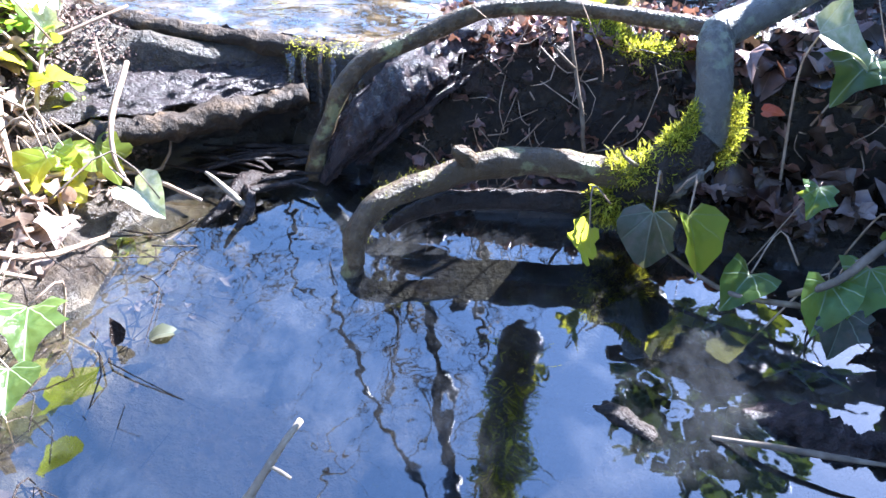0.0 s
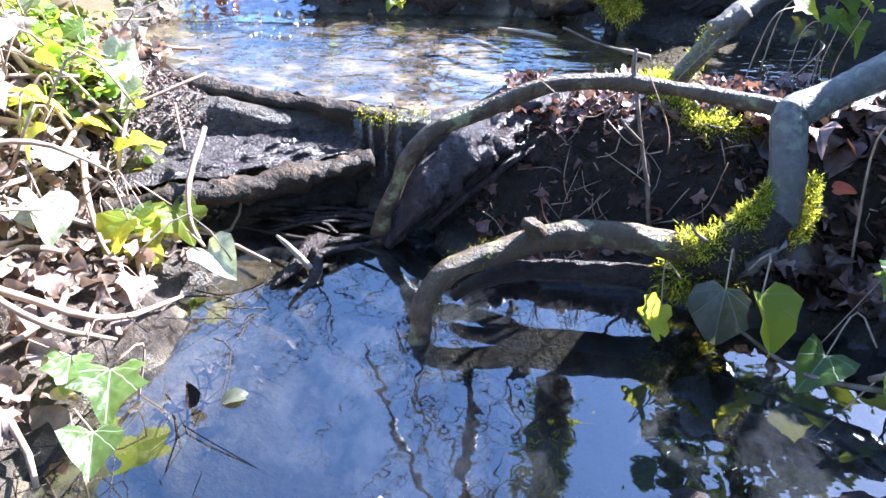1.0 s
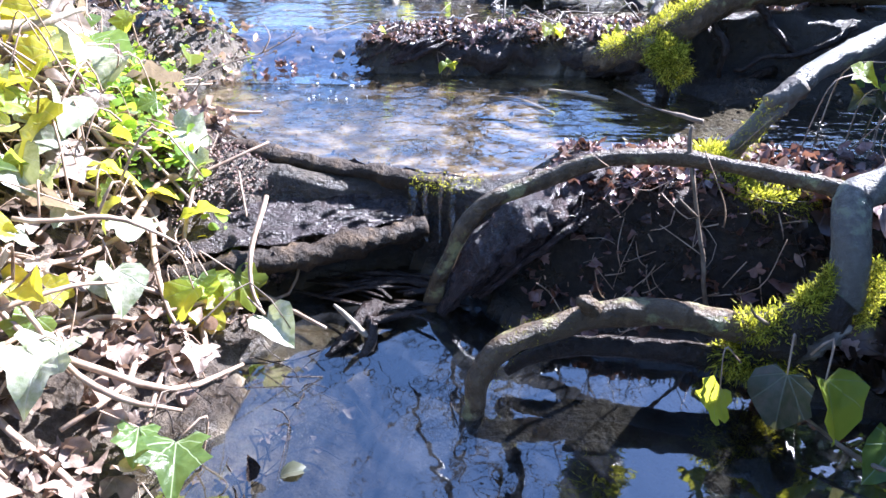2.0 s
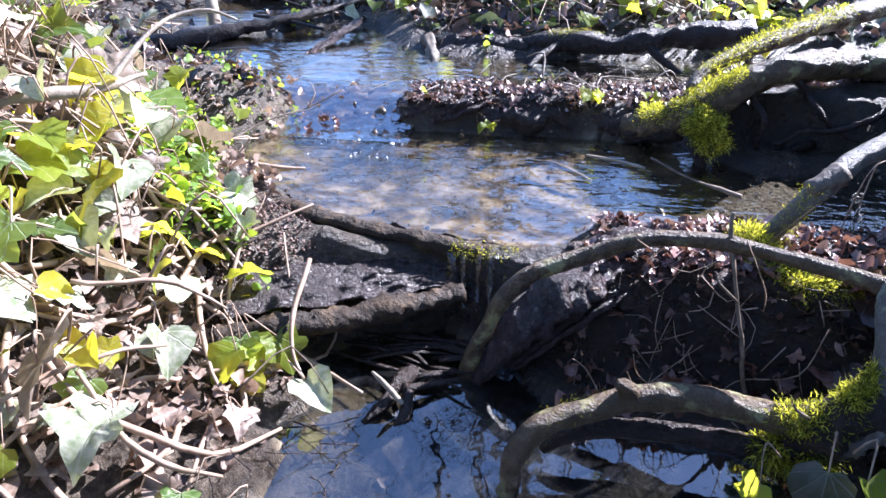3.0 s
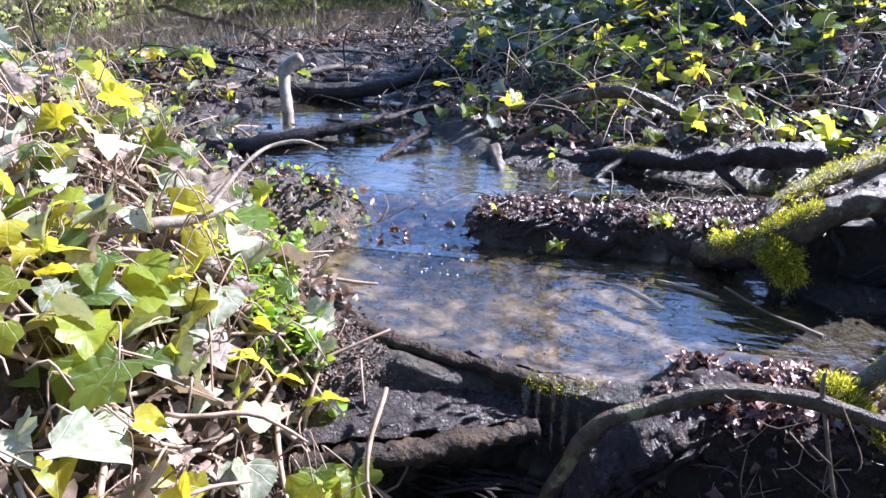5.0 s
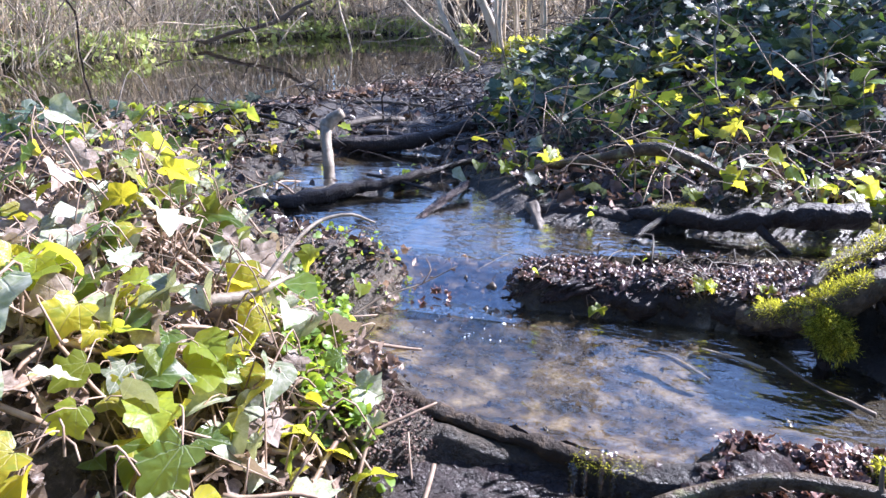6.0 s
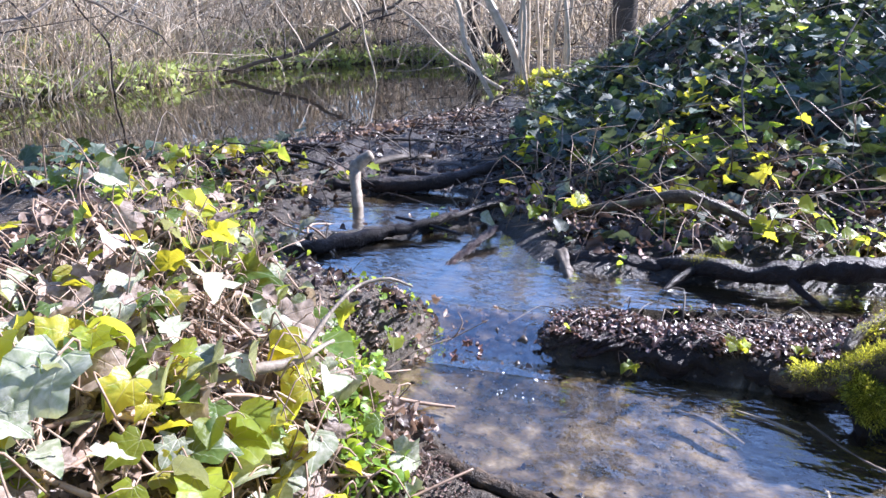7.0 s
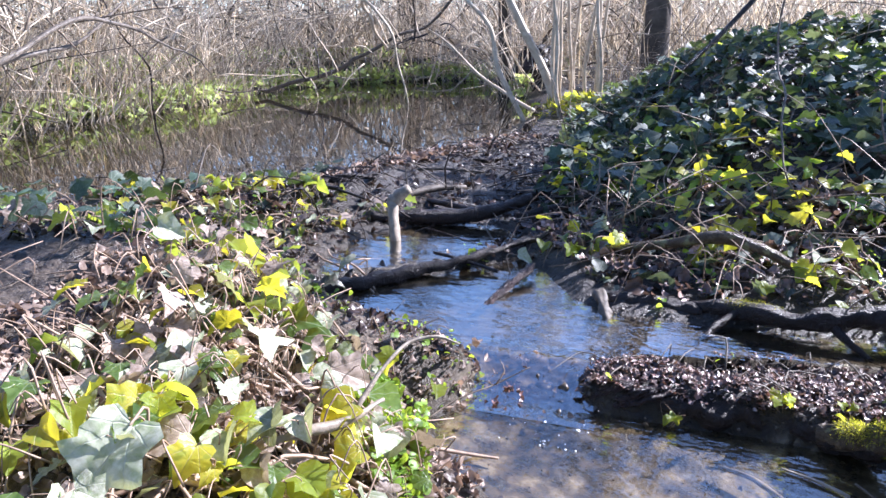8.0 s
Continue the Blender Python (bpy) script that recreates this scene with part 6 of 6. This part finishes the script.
# ivy-clad trees added out of view: one shades the mound, the rest block sky
def blocker_tree(x, y, tall, wide, seed, n, leaf, mid=.62, deep=.36):
    z = height(x, y)
    t = thing("blocker_tree", (x, y, z), "unseen ivy-clad tree added to block sun and sky", "tree", "ivy-clad trees")
    part("trunk", tube([(x, y, z - .1), (x + .05, y, z + tall * .3), (x - .1, y - .05, z + tall * .6), (x - .05, y - .1, z + tall)], [.16, .13, .1, .03], 12, 0.15, 0.08, seed), TRUNK_FAR, t)
    rs = np.random.RandomState(seed + 1)
    crown = []
    for k in range(n):
        d = rs.randn(3)
        d *= rs.uniform(.3, 1) ** .4 / np.linalg.norm(d)
        c = np.array((x - .1, y - .1, z + tall * mid)) + d * (wide, wide, tall * deep)
        crown.append((k % 5, leaf_frame(c, rs.randn(3), rs.randn(3) + (0, 0, .6), rs.uniform(*leaf))))
    part("crown", many(IVY_BLADES, crown), IVY_STUFF, t)


blocker_tree(3.6, 7.2, 4.2, 1.7, 591, 620, (.1, .2))
# added to darken what the right side of the pool mirrors
blocker_tree(4.2, 7.1, 9.2, 1.6, 1380, 560, (.18, .34), .84, .17)
# added behind to cut sky light on the ridge face and close the wood
for k, (x, y, tall, wide) in enumerate(((-7.5, -1.5, 7, 1.9), (-5.8, -4.0, 8, 2.0), (-3.2, -5.2, 8.5, 2.0), (-.6, -5.6, 9, 2.1), (2.0, -5.2, 8.5, 2.0), (4.5, -4.0, 8, 2.0), (5.8, -1.5, 7.5, 1.9))):
    blocker_tree(x, y, tall, wide, 1400 + 10 * k, 420, (.25, .5))
# mossy tree leaning high over the stream
lt = thing("leaning_tree", (5.5, 2.6, height(5.5, 2.6)), "bare tree with a mossy bough drooping over the stream", "tree")
part("trunk", tube([(5.5, 2.6, height(5.5, 2.6) - .1), (5.4, 2.7, 2.6), (5.2, 2.8, 5.2), (4.8, 2.95, 7.6), (4.4, 3.0, 9.2)], [.26, .22, .2, .16, .06], 12, 0.2, 0.06, 500), BARK, lt)
trunk_l = part("drooping_bough", tube([(5.0, 2.9, 6.8), (3.2, 3.1, 8.2), (1.5, 3.2, 8.2), (.6, 3.2, 6.9), (.43, 3.2, 5.4), (.43, 3.2, 4.15), (.455, 3.2, 3.5), (.48, 3.2, 2.93), (.50, 3.2, 2.72)], [.15, .16, .17, .18, .18, .18, .18, .15, .05], 14, 0.1, 0.09, 501), BARK, lt)
part("moss", moss_tufts([(.47, 3.17, 3.0), (.455, 3.17, 3.5), (.43, 3.17, 4.2), (.44, 3.17, 5.2), (.55, 3.17, 6.4)], [.165, .185, .185, .18, .17], 3600, 502, 0.09), MOSS, trunk_l)
part("limb", tube([(.5, 3.2, 6.6), (.22, 3.2, 5.7), (.083, 3.2, 4.94), (.017, 3.2, 4.5), (-.102, 3.2, 3.8), (-.121, 3.2, 3.2), (-.176, 3.2, 2.67), (-.2, 3.2, 2.5)], [.06, .055, .05, .05, .05, .045, .035, .01], 9, 0.1, 0.1, 503, 1, .015), BARK_WET, lt)
part("limb", tube([(.2, 3.2, 5.6), (-.25, 3.2, 4.6), (-.5, 3.2, 4.0), (-.631, 3.2, 3.4), (-.752, 3.2, 2.86), (-.794, 3.2, 2.48)], [.04, .032, .028, .024, .02, .008], 7, 0.1, 0.08, 504, 1, .02), BARK_WET, lt)
for k in range(12):
    x, z = rngd.uniform(-.9, .5), rngd.uniform(3.4, 5.6)
    part("twig", tube([(x, 3.2, z), (x + rngd.gauss(0, .2), 3.15, z + .4), (x + rngd.gauss(0, .4), 3.1, z + .9)], [.009, .006, .003], 5, 0.1, 0.1, 510 + k, 1, .015), TWIG_FAR, lt)


over = thing("overhanging_bough", (2.0, 1.3, .6), "bare dark bough reaching low over the pool", "branch")
part("bough", tube([(2.2, 1.35, .2), (1.9, 1.3, .85), (1.2, 1.22, .97), (.65, 1.2, .845), (.42, 1.19, .78)], [.06, .055, .045, .035, .02], 12, 0.06, 0.08, 521, 1, .006), BARK, over)
part("side_bough", tube([(1.1, 1.22, .95), (.85, 1.1, .72), (.66, 1.02, .58), (.62, .99, .5)], [.03, .024, .018, .01], 10, 0.06, 0.1, 522, 1, .006), BARK, over)

def arching_bush(x, y, seed, n, reach):
    t = thing("bare_bush", (x, y, height(x, y)), "tangled bare bush with long arching boughs by the pond", "bush", "bushes by the pond")
    r = random.Random(seed)
    for k in range(n):
        a, l = r.uniform(-.9, 4.0), reach * r.uniform(.5, 1.2)
        up, drop = r.uniform(.5, 1.2), r.uniform(.0, .7)
        dx, dy = math.cos(a) * l, -abs(math.sin(a)) * l * .5
        z = height(x, y) - .05
        p = [np.array((x + r.gauss(0, .1), y + r.gauss(0, .1), z)), np.array((x + dx * .3, y + dy * .3, z + up * l * .45)), np.array((x + dx * .7, y + dy * .7, z + up * l * .6)), np.array((x + dx, y + dy, z + max(.1, (up * .6 - drop) * l)))]
        part("bough", tube(p, [.02, .016, .010, .004], 6, 0.15, 0.06, seed + k, 1, .015), TWIG_FAR if k % 3 else TRUNK_FAR, t)
        for _ in range(7):
            u = r.uniform(.25, .98)
            b = p[1] * (1 - u) + p[3] * u + np.array((0, 0, (1 - abs(2 * u - 1)) * .2 * l))
            w = np.array([r.gauss(0, .5), r.gauss(0, .3), r.gauss(-.05, .4)]) * l * .35
            part("twig", tube([b, b + w * .5 + (0, 0, .05), b + w], [.006, .004, .002], 4, 0.15, 0.05, seed + k), TWIG_FAR, t)


for k, (x, y, n, reach) in enumerate(((-7.6, 6.6, 12, 2.6), (-7.8, 9.2, 13, 2.4), (-7.0, 11.9, 10, 2.6), (-4.4, 12.4, 11, 2.2), (-7.9, 4.6, 10, 2.6), (-2.9, 9.6, 9, 1.8))):
    arching_bush(x, y, 700 + 50 * k, n, reach)
# brushwood behind the pond
BACK = within((-17, 2.5, 11.0, 17), lambda x, y: signed(POND, x, y) > .3)
stuff("scrub_twigs", stalks(1400, BACK, 93, (1.4, 3.4), (.007, .02), .6, 1.0, 3, 6), TWIG_FAR, "bare pale brushwood behind the far bank", "scrub")
# wood far behind
WOOD = within((-90, 60, -5, 90), lambda x, y: np.hypot(x + 3, y - 6) > 24)
stuff("far_wood", stalks(5200, WOOD, 61, (2, 4.5), (.02, .08), .5, .8, 4, 6), TWIG_FAR, "bare grey-brown wood in the distance", "wood")


# ---- stones, crumbs, foam and glint flecks ----
def lump(seed, squash=0.6):
    rng = np.random.RandomState(seed)
    bm = bmesh.new()
    bmesh.ops.create_icosphere(bm, subdivisions=1, radius=1.0)
    v = np.array([w.co for w in bm.verts])
    f = [tuple(w.index for w in p.verts) for p in bm.faces]
    bm.free()
    v = v * (1 + 0.33 * rng.randn(len(v))[:, None]).clip(.35, 1.9) * rng.uniform(.6, 1.3, 3)
    v[:, 2] *= squash
    return v, f, np.zeros((len(v), 2))


LUMPS = [lump(900 + k, .55 + .1 * (k % 3)) for k in range(6)]
CRUMB = plain_material("crumbly_mud", [(0.05, 0.03, 0.022), (0.14, 0.088, 0.068), (0.27, 0.185, 0.15)], 60, 0.45, 0.003, True, 0.5)
STONE = plain_material("wet_stone", [(0.03, 0.024, 0.018), (0.09, 0.07, 0.05), (0.2, 0.15, 0.1)], 25, 0.35, 0.004)
FOAM_GLINT = plain_material("foam", [(0.75, 0.77, 0.8), (0.85, 0.86, 0.88), (0.9, 0.9, 0.9)], 200, 0.3, 0.001)


def lumps(n, region, size, seed, lift):
    return [(k, m @ Matrix.Scale(1.0, 4)) for k, m in scatter(n, region, lift, size, seed, .6, 6)]


CLODS = within((-.72, -.42, .74, 1.0), lambda x, y: dry_of(LOWER, UPPER, gap=.01)(x, y) & (x + .45 * (y - .87) < -.45))
stuff("mud_crumbs", many(LUMPS, lumps(2400, CLODS, (.0008, .0036), 71, (-.002, .007))), CRUMB, "crumbling reddish-brown mud clods on the bank face", "mud", False)
EDGES = within((-.6, .7, 1.0, 2.2), lambda x, y: (np.abs(np.minimum.reduce([signed(p, x, y) for p in (UPPER, MIDDLE)])) < .03))
stuff("mud_crumbs", many(LUMPS, lumps(500, EDGES, (.0015, .007), 72, (-.003, .003))), STONE, "small wet crumbs along the waterline", "mud", False)
BED = within((-.78, .7, .97, 1.6), lambda x, y: (signed(UPPER, x, y) < -.01))
stuff("bed_gravel", many(LUMPS, lumps(320, BED, (.001, .0035), 73, (-.002, .002))), plain_material("bed_gravel", [(0.03, 0.022, 0.013), (0.10, 0.07, 0.04), (0.24, 0.18, 0.11)], 80, 0.6, 0.002, True, 0.5), "ochre and brown grit on the stream bed", "gravel")
stuff("leaf_litter", many(BLADES, scatter(14, BED, (-.004, .002), (.012, .026), 13, .2, 8)), DEAD_WET, "sunken brown leaves on the stream bed", "leaf litter")
SHELF = within((-.5, -.15, .1, .66), lambda x, y: (signed(LOWER, x, y) < 0) & (signed(LOWER, x, y) > -.13))
stuff("leaf_litter", many(BLADES, scatter(70, SHELF, (.0, .003), (.006, .018), 14, .12, 8)), DEAD, "sunken pale leaves on the shallow shelf", "leaf litter")
stuff("dead_stems", threads(60, SHELF, 37, (.04, .14), (.0006, .0016), (.0, .03), .2, 4, .25), BARK_WET, "thin dark stems in the shallow water", "stems")
solid("drift_stick", tube([(-1.03, 1.67, .172), (-.934, 1.642, .183), (-.85, 1.60, .18), (-.769, 1.563, .165)], [.006, .011, .011, .005], 9, 0.012, 0.2, 260), BARK_WET, "dark wet stick lying along the muddy bank", "stick")
sprig = thing("drowned_sprig", (-.70, 1.43, .16), "thin bare sprig caught on leaves in the riffle", "twig")
part("stem", tube([(-.80, 1.27, .14), (-.74, 1.35, .165), (-.67, 1.43, .175), (-.60, 1.49, .205)], [.002, .0022, .002, .0012], 6, 0.02, 0.1, 261, 1, .002), TWIG, sprig)
part("side_stem", tube([(-.67, 1.43, .175), (-.655, 1.45, .205), (-.67, 1.46, .228)], [.0018, .0015, .001], 5, 0.012, 0.1, 262), STEM, sprig)
CLUMP = within((-.73, -.58, 1.40, 1.53), lambda x, y: np.hypot(x + .655, y - 1.465) < .07)
stuff("leaf_litter", many(BLADES, scatter(70, CLUMP, (.012, .035), (.008, .02), 16, .7, 8)), DEAD_RED, "reddish-brown leaves dammed in the riffle", "leaf litter")
TUSSOCK = within((-1.0, -.72, 1.34, 1.64), lambda x, y: dry_of(UPPER, MIDDLE, gap=-.005)(x, y))
stuff("leaf_litter", many(BLADES, scatter(150, TUSSOCK, (.0, .02), (.008, .022), 17, .6, 8)), DEAD, "damp brown litter on the muddy tussock", "leaf litter")
stuff("bank_herbs", many(SMALL_BLADES, scatter(110, TUSSOCK, (.005, .05), (.006, .018), 18, .8, 3)), LIME_STUFF, "small green herbs on the muddy tussock", "herb")
RIFFLE = within((-.80, -.44, 1.40, 1.66), lambda x, y: x < 9)
stuff("leaf_litter", many(BLADES, scatter(55, RIFFLE, (.008, .03), (.010, .03), 15, .6, 8)), DEAD, "orange-brown leaves and scraps caught in the riffle", "leaf litter")
r = random.Random(77)
for k in range(7):
    x, y = r.uniform(-.76, -.46), r.uniform(1.42, 1.62)
    s = r.uniform(.008, .018)
    solid("stone", (LUMPS[k % 6][0] * s + (x, y, .172 - .055 * smooth(1.60, 1.45, y) - s * .25), LUMPS[k % 6][1]), STONE, "dark wet stone in the riffle", "stone", "stones of the riffle")
# small white lumps stand in for sun glints as well as foam
flecks = []
for k in range(26):
    x, y = r.gauss(-.53, .05), r.uniform(1.28, 1.40)
    s = abs(r.gauss(0, .0018)) + .0006
    flecks.append((k % 6, Matrix.Translation((x, y, .1215)) @ Matrix.Scale(s, 4)))
stuff("foam", many(LUMPS, flecks), FOAM_GLINT, "white flecks for foam and sun glints below the riffle", "foam")
